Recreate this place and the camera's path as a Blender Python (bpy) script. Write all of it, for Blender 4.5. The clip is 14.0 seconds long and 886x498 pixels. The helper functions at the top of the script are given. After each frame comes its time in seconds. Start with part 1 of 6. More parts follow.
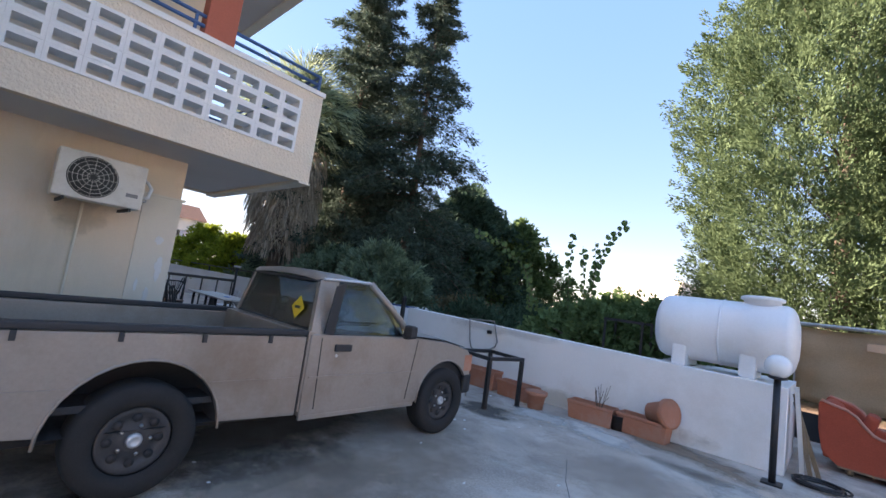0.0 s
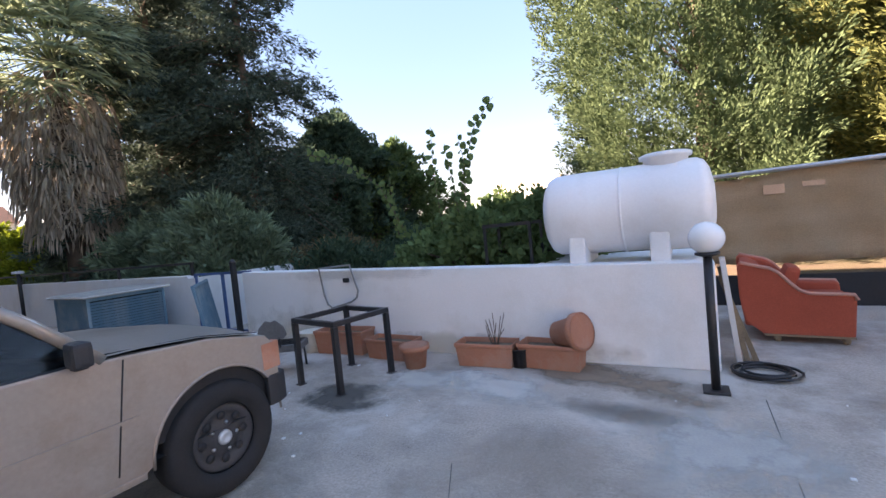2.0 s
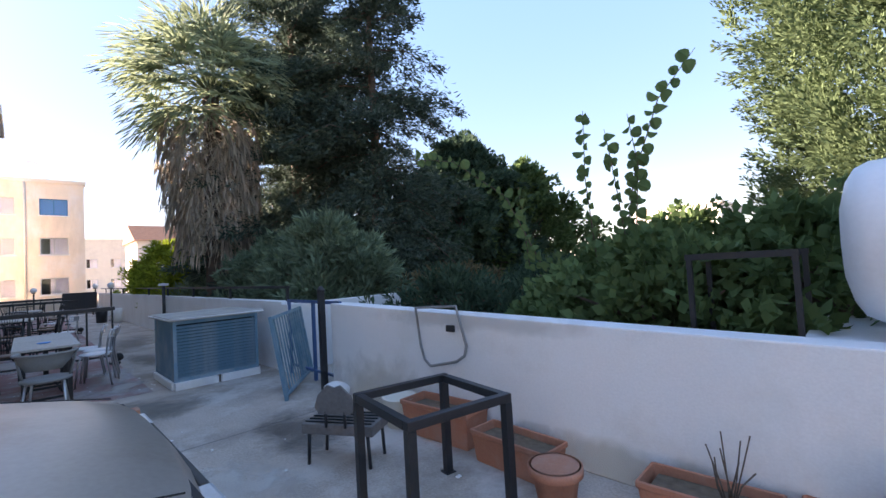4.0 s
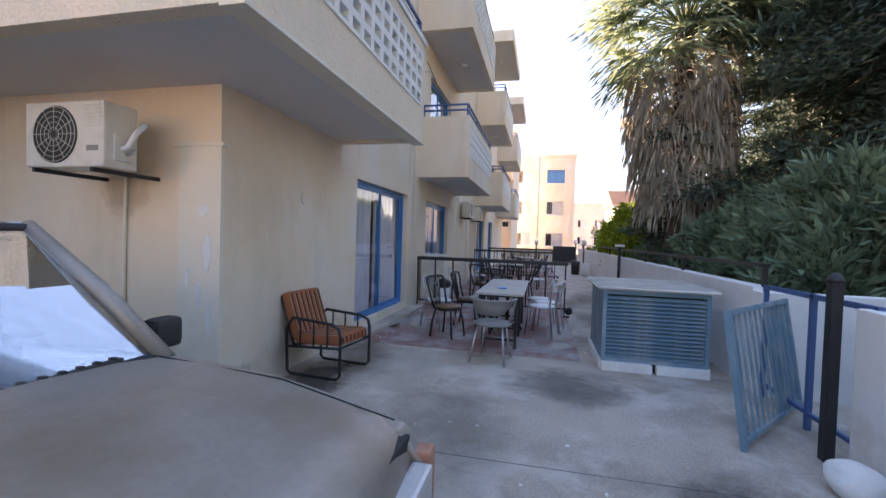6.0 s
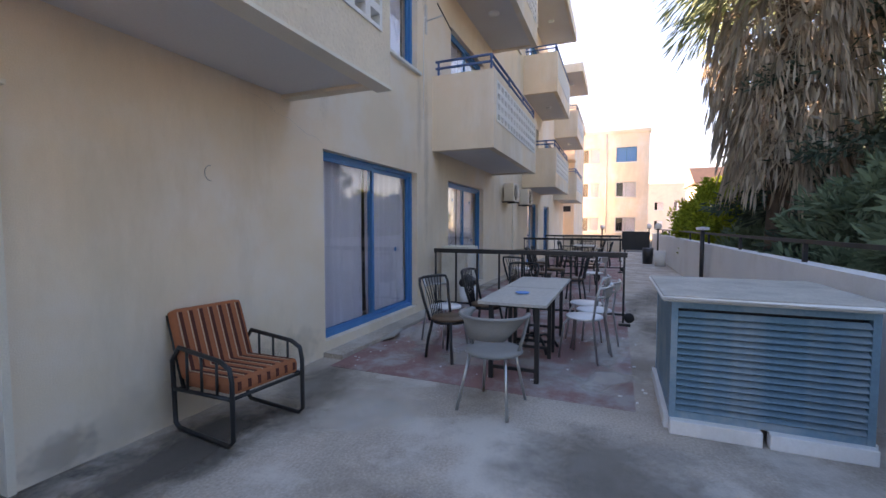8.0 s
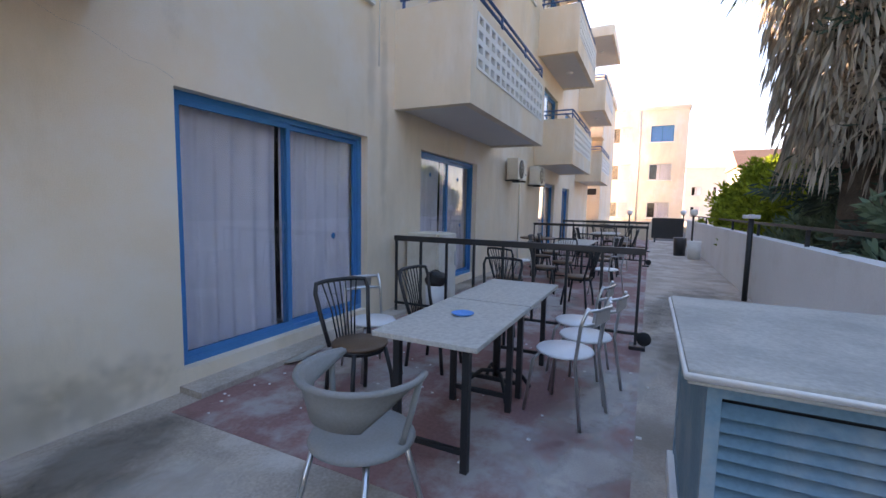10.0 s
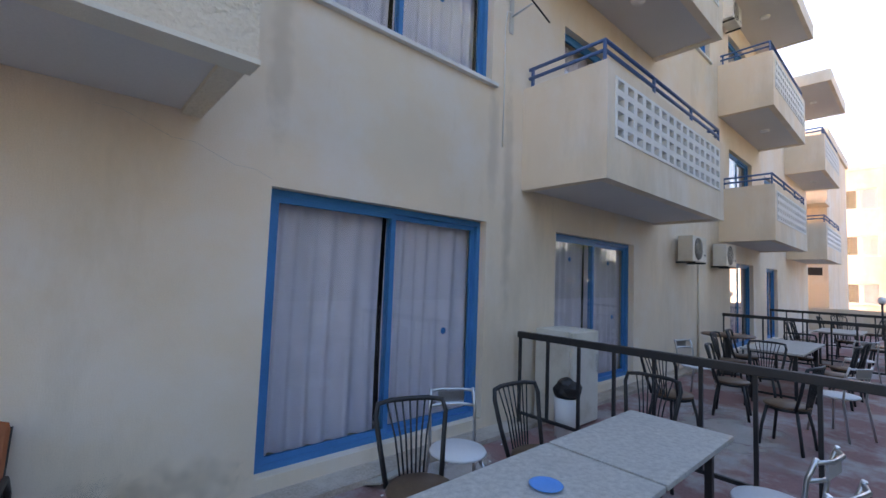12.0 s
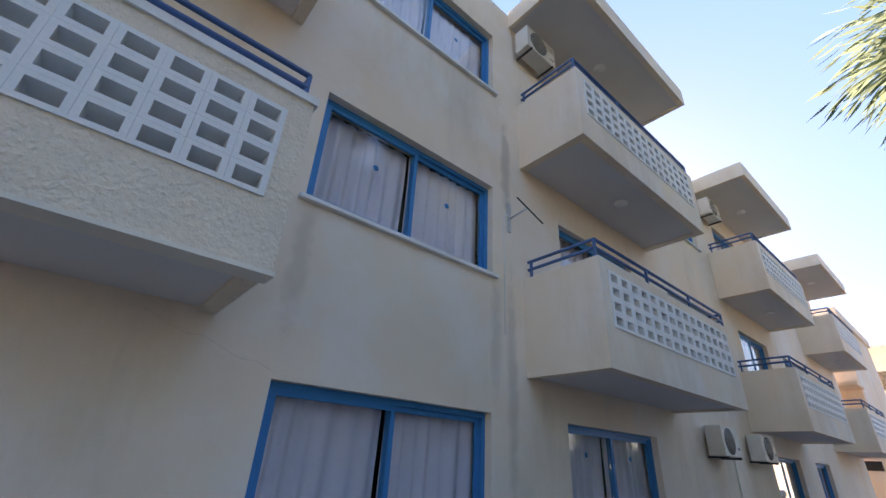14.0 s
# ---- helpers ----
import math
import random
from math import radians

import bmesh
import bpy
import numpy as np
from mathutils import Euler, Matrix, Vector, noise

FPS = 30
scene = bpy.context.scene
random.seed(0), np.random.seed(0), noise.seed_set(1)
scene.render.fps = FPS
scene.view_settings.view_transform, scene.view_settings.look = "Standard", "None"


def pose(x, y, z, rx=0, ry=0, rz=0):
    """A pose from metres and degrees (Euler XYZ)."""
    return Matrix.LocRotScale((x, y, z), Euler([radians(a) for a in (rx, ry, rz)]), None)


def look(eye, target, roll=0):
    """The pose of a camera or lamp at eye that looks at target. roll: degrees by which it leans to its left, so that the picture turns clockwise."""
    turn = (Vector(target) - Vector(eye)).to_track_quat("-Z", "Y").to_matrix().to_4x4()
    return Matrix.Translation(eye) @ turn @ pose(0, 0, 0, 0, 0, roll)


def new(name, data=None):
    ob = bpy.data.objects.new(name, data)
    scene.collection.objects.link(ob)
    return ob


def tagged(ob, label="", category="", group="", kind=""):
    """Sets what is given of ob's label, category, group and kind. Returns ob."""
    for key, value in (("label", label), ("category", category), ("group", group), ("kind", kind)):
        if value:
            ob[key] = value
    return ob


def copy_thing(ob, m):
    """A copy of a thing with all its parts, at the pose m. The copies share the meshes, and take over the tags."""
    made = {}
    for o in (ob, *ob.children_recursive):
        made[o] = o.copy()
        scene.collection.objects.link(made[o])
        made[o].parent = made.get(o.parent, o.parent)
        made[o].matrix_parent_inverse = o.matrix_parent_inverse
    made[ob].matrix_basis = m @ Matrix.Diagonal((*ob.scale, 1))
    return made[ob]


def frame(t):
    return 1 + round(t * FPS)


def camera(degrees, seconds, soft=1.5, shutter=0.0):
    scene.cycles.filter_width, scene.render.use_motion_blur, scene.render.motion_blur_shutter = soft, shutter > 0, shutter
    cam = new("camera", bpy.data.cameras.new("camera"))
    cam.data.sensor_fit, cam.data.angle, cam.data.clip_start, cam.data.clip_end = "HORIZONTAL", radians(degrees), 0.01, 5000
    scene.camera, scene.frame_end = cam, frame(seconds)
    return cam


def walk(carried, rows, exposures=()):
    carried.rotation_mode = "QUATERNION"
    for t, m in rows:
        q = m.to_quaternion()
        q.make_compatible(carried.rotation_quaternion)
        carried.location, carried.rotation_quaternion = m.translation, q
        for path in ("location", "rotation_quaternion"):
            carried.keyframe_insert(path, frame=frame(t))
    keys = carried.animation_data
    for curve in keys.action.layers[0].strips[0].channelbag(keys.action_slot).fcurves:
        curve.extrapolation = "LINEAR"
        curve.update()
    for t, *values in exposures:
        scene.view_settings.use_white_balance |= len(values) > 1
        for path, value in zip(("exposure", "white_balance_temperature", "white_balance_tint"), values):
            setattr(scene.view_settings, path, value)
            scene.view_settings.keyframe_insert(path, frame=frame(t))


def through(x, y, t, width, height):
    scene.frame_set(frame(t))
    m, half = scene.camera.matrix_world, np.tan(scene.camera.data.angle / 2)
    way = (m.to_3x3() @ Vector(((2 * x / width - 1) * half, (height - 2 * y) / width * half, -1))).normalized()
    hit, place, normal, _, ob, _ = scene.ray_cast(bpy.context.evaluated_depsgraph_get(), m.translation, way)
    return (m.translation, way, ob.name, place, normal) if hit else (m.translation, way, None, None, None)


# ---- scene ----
cam = camera(92.0, 14.0)
METRES, EYE, TILT, LEAN, TURN = 10.8, 1.46, 0.58, 0.62, 42.8
ROWS = [
    (0.0, 0.0, 0.0, 0.0, -0.82, 5.42, -8.69),
    (0.5, 0.0243, 0.0432, -0.0014, -6.32, 1.01, -0.77),
    (1.0, 0.0506, 0.0888, -0.0062, -11.37, -4.91, 0.6),
    (1.5, 0.073, 0.1305, -0.0078, -11.48, -9.75, 0.57),
    (2.0, 0.0916, 0.1754, -0.0003, -13.85, -3.15, 4.79),
    (4.5, 0.104, 0.3955, -0.0016, 10.87, 1.87, 2.77),
    (5.0, 0.0945, 0.4366, -0.0029, 25.33, 1.24, 4.02),
    (5.5, 0.078, 0.4663, -0.0048, 48.73, 0.45, -0.07),
    (6.0, 0.052, 0.4975, -0.0044, 60.46, -2.36, -1.6),
    (6.5, 0.0228, 0.5264, -0.0058, 71.55, -2.6, 0.8),
    (7.0, -0.0047, 0.5622, -0.0077, 68.09, -2.22, 1.16),
    (9.5, -0.1349, 0.7392, -0.0101, 72.76, -6.16, -0.72),
    (10.0, -0.168, 0.7652, -0.0116, 73.1, -6.3, -0.79),
    (10.5, -0.1908, 0.7912, -0.012, 77.98, -7.08, -0.06),
    (11.0, -0.2088, 0.8091, -0.0059, 87.17, -7.34, 0.3),
    (11.5, -0.2228, 0.8195, -0.0043, 91.2, -5.98, -0.59),
    (12.0, -0.2241, 0.8239, 0.0061, 95.43, 3.23, -1.46),
    (12.5, -0.222, 0.8285, 0.0132, 97.79, 12.48, -1.54),
    (13.0, -0.2163, 0.8305, 0.0181, 99.55, 22.78, -2.76),
    (13.5, -0.2135, 0.8303, 0.0207, 101.65, 27.68, -4.35),
    (14.0, -0.2153, 0.8326, 0.0192, 96.75, 25.92, -2.32),
]
walk(cam, [(t, pose(0, 0, EYE, TILT, LEAN, TURN) @ pose(METRES * x, METRES * y, METRES * z, 90 + pitch, roll, yaw)) for t, x, y, z, yaw, pitch, roll in ROWS],
     exposures=[(0.0, 2.8, 7300, 28), (1.0, 3.0, 7900, 32), (2.0, 3.05, 8100, 33), (4.5, 2.95, 7400, 30), (6.5, 3.35, 8600, 36), (7.5, 3.2, 8600, 36), (10.0, 3.4, 8200, 33), (11.5, 3.4, 8200, 33), (12.5, 3.1, 8000, 30), (13.2, 2.95, 7800, 30), (14.0, 2.85, 7500, 29)])
# ---------------------------------------------------------------- light
SUN_EL, SUN_AZ = radians(25), radians(240)   # azimuth clockwise from +y
world = bpy.data.worlds.new("sky_world")
scene.world = world
world.use_nodes = True
wn = world.node_tree
sky = wn.nodes.new("ShaderNodeTexSky")
sky.sky_type, sky.sun_disc = "NISHITA", False
sky.sun_elevation, sky.sun_rotation = SUN_EL, SUN_AZ
sky.air_density, sky.dust_density, sky.ozone_density = 1.0, 0.2, 3.0
hsv = wn.nodes.new("ShaderNodeHueSaturation")
hsv.inputs["Saturation"].default_value = 2.65
hsv.inputs["Hue"].default_value = 0.51
haze = wn.nodes.new("ShaderNodeGamma")   # thin even haze: evens out the sky's brightness
haze.inputs["Gamma"].default_value = 0.27
wn.links.new(sky.outputs[0], haze.inputs["Color"])
wn.links.new(haze.outputs[0], hsv.inputs["Color"])
wn.links.new(hsv.outputs[0], wn.nodes["Background"].inputs[0])
wn.nodes["Background"].inputs[1].default_value = 0.15
sun = bpy.data.lights.new("sun", "SUN")
sun.energy, sun.angle, sun.color = 4.0, radians(0.5), (1.0, 0.93, 0.82)
sun_ob = new("sun", sun)
to_sun = Vector((math.sin(SUN_AZ) * math.cos(SUN_EL), math.cos(SUN_AZ) * math.cos(SUN_EL), math.sin(SUN_EL)))
sun_ob.matrix_world = look(to_sun * 60, (0, 0, 0))


# ---------------------------------------------------------------- materials
def mat(name, color, rough=0.8, metal=0.0, var=0.25, scale=6.0, fine=60.0, bump=0.15, stain=None, stain_amt=0.5,
        stain_scale=1.2, spec=0.4, rnd=0.0, dist=0.004, lo=0.48, hi=0.66, dark=None, dark_scale=0.45):
    """A surface with colour variation at two scales, fine relief and, where given, stains."""
    m = bpy.data.materials.new(name)
    m.use_nodes = True
    nt = m.node_tree
    L = nt.links.new
    b = nt.nodes["Principled BSDF"]
    b.inputs["Roughness"].default_value = rough
    b.inputs["Metallic"].default_value = metal
    b.inputs["Specular IOR Level"].default_value = spec
    tc = nt.nodes.new("ShaderNodeTexCoord")
    n1 = nt.nodes.new("ShaderNodeTexNoise")
    n1.inputs["Scale"].default_value, n1.inputs["Detail"].default_value = scale, 6
    n2 = nt.nodes.new("ShaderNodeTexNoise")
    n2.inputs["Scale"].default_value, n2.inputs["Detail"].default_value = fine, 3
    for n in (n1, n2):
        L(tc.outputs["Object"], n.inputs["Vector"])
    add = nt.nodes.new("ShaderNodeMath")
    add.operation = "ADD"
    L(n1.outputs["Fac"], add.inputs[0])
    L(n2.outputs["Fac"], add.inputs[1])
    mr = nt.nodes.new("ShaderNodeMapRange")
    mr.inputs["From Min"].default_value, mr.inputs["From Max"].default_value = 0.6, 1.4
    mr.inputs["To Min"].default_value, mr.inputs["To Max"].default_value = 1 - var, 1 + var
    L(add.outputs[0], mr.inputs["Value"])
    mix = nt.nodes.new("ShaderNodeMix")
    mix.data_type, mix.blend_type = "RGBA", "MULTIPLY"
    mix.inputs["Factor"].default_value = 1.0
    mix.inputs[6].default_value = (*color, 1)
    last = mr.outputs[0]
    if rnd:
        oi = nt.nodes.new("ShaderNodeNewGeometry")
        r = nt.nodes.new("ShaderNodeMapRange")
        r.inputs["To Min"].default_value, r.inputs["To Max"].default_value = 1 - rnd, 1 + rnd
        L(oi.outputs["Random Per Island"], r.inputs["Value"])
        mu = nt.nodes.new("ShaderNodeMath")
        mu.operation = "MULTIPLY"
        L(last, mu.inputs[0])
        L(r.outputs[0], mu.inputs[1])
        last = mu.outputs[0]
    L(last, mix.inputs[7])
    out = mix.outputs[2]
    if stain:
        n3 = nt.nodes.new("ShaderNodeTexNoise")
        n3.inputs["Scale"].default_value, n3.inputs["Detail"].default_value, n3.inputs["Roughness"].default_value = stain_scale, 8, 0.65
        L(tc.outputs["Object"], n3.inputs["Vector"])
        sr = nt.nodes.new("ShaderNodeMapRange")
        sr.inputs["From Min"].default_value, sr.inputs["From Max"].default_value = lo, hi
        sr.inputs["To Max"].default_value = stain_amt
        L(n3.outputs["Fac"], sr.inputs["Value"])
        m2 = nt.nodes.new("ShaderNodeMix")
        m2.data_type = "RGBA"
        L(sr.outputs[0], m2.inputs["Factor"])
        L(out, m2.inputs[6])
        m2.inputs[7].default_value = (*stain, 1)
        out = m2.outputs[2]
    if dark:
        n4 = nt.nodes.new("ShaderNodeTexNoise")
        n4.inputs["Scale"].default_value, n4.inputs["Detail"].default_value, n4.inputs["Roughness"].default_value = dark_scale, 9, 0.7
        mp = nt.nodes.new("ShaderNodeMapping")
        mp.inputs["Location"].default_value = (7.3, 3.1, 1.7)
        mp.inputs["Scale"].default_value = (1.0, 1.0, 0.3)
        L(tc.outputs["Object"], mp.inputs["Vector"])
        L(mp.outputs[0], n4.inputs["Vector"])
        dr = nt.nodes.new("ShaderNodeMapRange")
        dr.inputs["From Min"].default_value, dr.inputs["From Max"].default_value = 0.50, 0.66
        dr.inputs["To Max"].default_value = 0.75
        L(n4.outputs["Fac"], dr.inputs["Value"])
        m4 = nt.nodes.new("ShaderNodeMix")
        m4.data_type = "RGBA"
        L(dr.outputs[0], m4.inputs["Factor"])
        L(out, m4.inputs[6])
        m4.inputs[7].default_value = (*dark, 1)
        out = m4.outputs[2]
    L(out, b.inputs["Base Color"])
    if bump:
        bp = nt.nodes.new("ShaderNodeBump")
        bp.inputs["Strength"].default_value, bp.inputs["Distance"].default_value = bump, dist
        L(add.outputs[0], bp.inputs["Height"])
        L(bp.outputs[0], b.inputs["Normal"])
    return m


def leaf_mat(name, color, var=0.45, through=0.35, rough=0.75):
    m = mat(name, color, rough, var=0.2, scale=0.8, fine=4, bump=0, rnd=var, spec=0.08)
    nt = m.node_tree
    tr = nt.nodes.new("ShaderNodeBsdfTranslucent")
    mx = nt.nodes.new("ShaderNodeMixShader")
    mx.inputs[0].default_value = through
    b = nt.nodes["Principled BSDF"]
    nt.links.new(b.inputs["Base Color"].links[0].from_socket, tr.inputs["Color"])
    nt.links.new(b.outputs[0], mx.inputs[1])
    nt.links.new(tr.outputs[0], mx.inputs[2])
    nt.links.new(mx.outputs[0], nt.nodes["Material Output"].inputs["Surface"])
    return m


def glass_mat(name, tint=(1.0, 1.0, 1.0), rough=0.02):
    m = bpy.data.materials.new(name)
    m.use_nodes = True
    b = m.node_tree.nodes["Principled BSDF"]
    b.inputs["Base Color"].default_value = (*tint, 1)
    b.inputs["Roughness"].default_value = rough
    b.inputs["Transmission Weight"].default_value = 1.0
    b.inputs["IOR"].default_value = 1.45
    return m


STUCCO = mat("cream_stucco", (0.82, 0.68, 0.53), 0.92, var=0.07, scale=1.3, fine=120, bump=0.5, stain=(0.83, 0.76, 0.69), stain_amt=0.8, stain_scale=0.5, spec=0.2, lo=0.46, hi=0.62, dark=(0.66, 0.55, 0.42), dark_scale=0.6)
ROUGHCAST = mat("cream_roughcast", (0.80, 0.68, 0.54), 0.95, var=0.08, scale=2.0, fine=38, bump=0.9, dist=0.02, stain=(0.70, 0.62, 0.52), stain_amt=0.5, stain_scale=0.9, spec=0.15)
STUCCO_PALE = mat("pale_stucco", (0.80, 0.73, 0.62), 0.92, var=0.06, scale=1.5, fine=120, bump=0.4, stain=(0.52, 0.46, 0.38), stain_amt=0.4, stain_scale=0.8, spec=0.2, lo=0.5, hi=0.75)
SOFFIT = mat("soffit_paint", (0.70, 0.67, 0.65), 0.9, var=0.06, scale=1, fine=60, bump=0.2, spec=0.2)
WHITE = mat("white_screen_paint", (0.80, 0.79, 0.77), 0.8, var=0.06, scale=3, fine=60, bump=0.2, stain=(0.5, 0.46, 0.4), stain_amt=0.3, stain_scale=2, spec=0.2)
WALLWHITE = mat("whitewashed_render", (0.80, 0.79, 0.78), 0.9, var=0.06, scale=1.0, fine=70, bump=0.4, stain=(0.50, 0.45, 0.38), stain_amt=0.42, stain_scale=1.1, spec=0.2, lo=0.5, hi=0.78)
CONCRETE = mat("yard_concrete", (0.46, 0.385, 0.325), 0.9, var=0.32, scale=1.7, fine=55, bump=0.6, stain=(0.60, 0.54, 0.48), stain_amt=0.8, stain_scale=1.1, spec=0.25, dist=0.006, lo=0.50, hi=0.60, dark=(0.23, 0.185, 0.15), dark_scale=0.7)
REDPAINT = mat("worn_red_floor_paint", (0.30, 0.155, 0.145), 0.85, var=0.2, scale=2.0, fine=40, bump=0.5, stain=(0.40, 0.36, 0.34), stain_amt=0.9, stain_scale=1.6, spec=0.3, lo=0.47, hi=0.6)
DARKSTAIN = mat("oil_stain", (0.17, 0.155, 0.145), 0.7, var=0.3, scale=4, fine=30, bump=0.3)
BLUE = mat("blue_paint", (0.014, 0.21, 0.48), 0.45, var=0.12, scale=4, fine=60, bump=0.1)
BLUEDARK = mat("dark_blue_rail_paint", (0.05, 0.12, 0.27), 0.5, var=0.15, scale=4, fine=60, bump=0.1)
GREYBLUE = mat("faded_blue_metal", (0.13, 0.26, 0.33), 0.55, var=0.2, scale=3, fine=50, bump=0.2, stain=(0.4, 0.4, 0.38), stain_amt=0.5, stain_scale=3)
BLACK = mat("black_metal", (0.018, 0.018, 0.02), 0.45, var=0.3, scale=8, fine=80, bump=0.15, spec=0.5)
RUBBER = mat("tyre_rubber", (0.022, 0.022, 0.023), 0.85, var=0.2, scale=10, fine=90, bump=0.3)
PLASTIC = mat("black_plastic", (0.03, 0.032, 0.035), 0.55, var=0.15, scale=10, fine=90, bump=0.1)
STEEL = mat("chrome_tube", (0.55, 0.55, 0.55), 0.28, 1.0, var=0.1, scale=10, fine=90, bump=0.05)
ALU = mat("aluminium_trim", (0.6, 0.61, 0.62), 0.45, 0.6, var=0.1, scale=6, fine=60, bump=0.1)
GREYPL = mat("grey_plastic_seat", (0.24, 0.235, 0.225), 0.6, var=0.12, scale=5, fine=80, bump=0.2)
SEATWHITE = mat("white_laminate_seat", (0.72, 0.72, 0.72), 0.45, var=0.05, scale=5, fine=60, bump=0.05)
SEATBROWN = mat("brown_wood_seat", (0.13, 0.075, 0.045), 0.45, var=0.25, scale=5, fine=60, bump=0.1)
STONE = mat("speckled_stone_top", (0.46, 0.435, 0.395), 0.6, var=0.3, scale=35, fine=160, bump=0.2, spec=0.35, stain=(0.36, 0.34, 0.32), stain_amt=0.35, stain_scale=5)
TERRA = mat("terracotta_plastic", (0.46, 0.185, 0.11), 0.65, var=0.14, scale=4, fine=70, bump=0.2, stain=(0.42, 0.28, 0.22), stain_amt=0.5, stain_scale=4)
SOFA = mat("rust_red_velour", (0.40, 0.085, 0.05), 0.85, var=0.18, scale=3, fine=90, bump=0.4, spec=0.15)
PIPING = mat("faded_pink_velour", (0.50, 0.24, 0.18), 0.85, var=0.15, scale=4, fine=90, bump=0.3, spec=0.1)
CUSH = mat("orange_cushion_cloth", (0.42, 0.14, 0.07), 0.9, var=0.12, scale=5, fine=120, bump=0.4, spec=0.1)
STRIPE = mat("brown_stripe_cloth", (0.12, 0.04, 0.03), 0.9, var=0.12, scale=5, fine=120, bump=0.4, spec=0.1)
PALESTRIPE = mat("cream_stripe_cloth", (0.55, 0.36, 0.24), 0.9, var=0.12, scale=5, fine=120, bump=0.4, spec=0.1)
TANK = mat("white_fibreglass", (0.82, 0.82, 0.82), 0.4, var=0.04, scale=2, fine=40, bump=0.08, stain=(0.62, 0.60, 0.56), stain_amt=0.35, stain_scale=2)
TARP = mat("tan_tarpaulin", (0.52, 0.38, 0.25), 0.75, var=0.15, scale=2.5, fine=60, bump=0.5, dist=0.01)
CAR = mat("dusty_champagne_paint", (0.35, 0.30, 0.26), 0.4, 0.3, var=0.10, scale=1.4, fine=50, bump=0.04, stain=(0.22, 0.155, 0.11), stain_amt=0.65, stain_scale=1.1, spec=0.45)
RIM = mat("dark_steel_rim", (0.05, 0.05, 0.052), 0.5, 0.1, var=0.2, scale=10, fine=60, bump=0.1)
# own colour of dark trim and seams; also shade painted into gaps and rooms
DARK = mat("dark_parts_and_shade", (0.03, 0.03, 0.032), 0.8, var=0.2, scale=4, fine=40, bump=0.1)
CURTAIN = mat("lilac_grey_curtain", (0.84, 0.81, 0.88), 0.9, var=0.08, scale=4, fine=150, bump=0.3, spec=0.1)
ACWHITE = mat("aged_white_casing", (0.68, 0.65, 0.58), 0.5, var=0.06, scale=4, fine=60, bump=0.08, stain=(0.42, 0.35, 0.26), stain_amt=0.4, stain_scale=3)
GRILLE = mat("dark_grille", (0.06, 0.058, 0.055), 0.7, var=0.2, scale=10, fine=60, bump=0.1)
ROOFTOP = mat("weathered_grey_lid", (0.43, 0.405, 0.36), 0.75, var=0.2, scale=3, fine=60, bump=0.3, stain=(0.26, 0.25, 0.23), stain_amt=0.6, stain_scale=2.2)
SOIL = mat("dry_soil", (0.17, 0.12, 0.08), 0.95, var=0.35, scale=0.8, fine=20, bump=0.8, stain=(0.13, 0.14, 0.06), stain_amt=0.6, stain_scale=0.4, dist=0.03)
BARK = mat("grey_brown_bark", (0.13, 0.095, 0.07), 0.95, var=0.35, scale=6, fine=40, bump=0.9, dist=0.02)
COLRED = mat("terracotta_column_paint", (0.46, 0.13, 0.08), 0.85, var=0.1, scale=3, fine=60, bump=0.3)
ASPHALT = mat("asphalt", (0.06, 0.06, 0.06), 0.9, var=0.2, scale=2, fine=60, bump=0.4)
LAMPWHITE = mat("opal_globe", (0.85, 0.85, 0.84), 0.25, var=0.02, scale=3, fine=40, bump=0)
WOODTRIM = mat("weathered_wood", (0.24, 0.17, 0.11), 0.85, var=0.3, scale=6, fine=60, bump=0.4)
YELLOW = mat("yellow_sticker", (0.75, 0.52, 0.03), 0.5, var=0.05, bump=0)
BLUEPL = mat("blue_plastic", (0.05, 0.30, 0.70), 0.4, var=0.05, bump=0)
ROOFTILE = mat("orange_roof_tile", (0.45, 0.20, 0.11), 0.85, var=0.2, scale=3, fine=20, bump=0.4)
GLASS = glass_mat("window_glass")
CARGLASS = glass_mat("tinted_car_glass", (0.16, 0.24, 0.27))
L_DARK = leaf_mat("dark_conifer_leaf", (0.075, 0.11, 0.08), 0.3, 0.2)
L_JUN = leaf_mat("juniper_leaf", (0.12, 0.175, 0.085), 0.22, 0.3)
L_JUN2 = leaf_mat("yellow_green_cypress_leaf", (0.18, 0.20, 0.07), 0.25, 0.3)
L_BROAD = leaf_mat("dark_broad_leaf", (0.06, 0.105, 0.065), 0.35, 0.3)
L_OLE = leaf_mat("oleander_leaf", (0.17, 0.25, 0.16), 0.3, 0.25)
L_JUDAS = leaf_mat("round_green_leaf", (0.12, 0.19, 0.075), 0.3, 0.4)
L_LIME = leaf_mat("lime_green_leaf", (0.22, 0.28, 0.03), 0.4, 0.4)
L_DRY = leaf_mat("dry_scrub", (0.17, 0.145, 0.08), 0.4, 0.2)
L_PALM = leaf_mat("palm_frond_green", (0.27, 0.33, 0.20), 0.35, 0.35)
L_PALMDRY = leaf_mat("dead_palm_frond", (0.42, 0.36, 0.28), 0.35, 0.25)


# ---------------------------------------------------------------- building blocks
def bm_new():
    return bmesh.new()


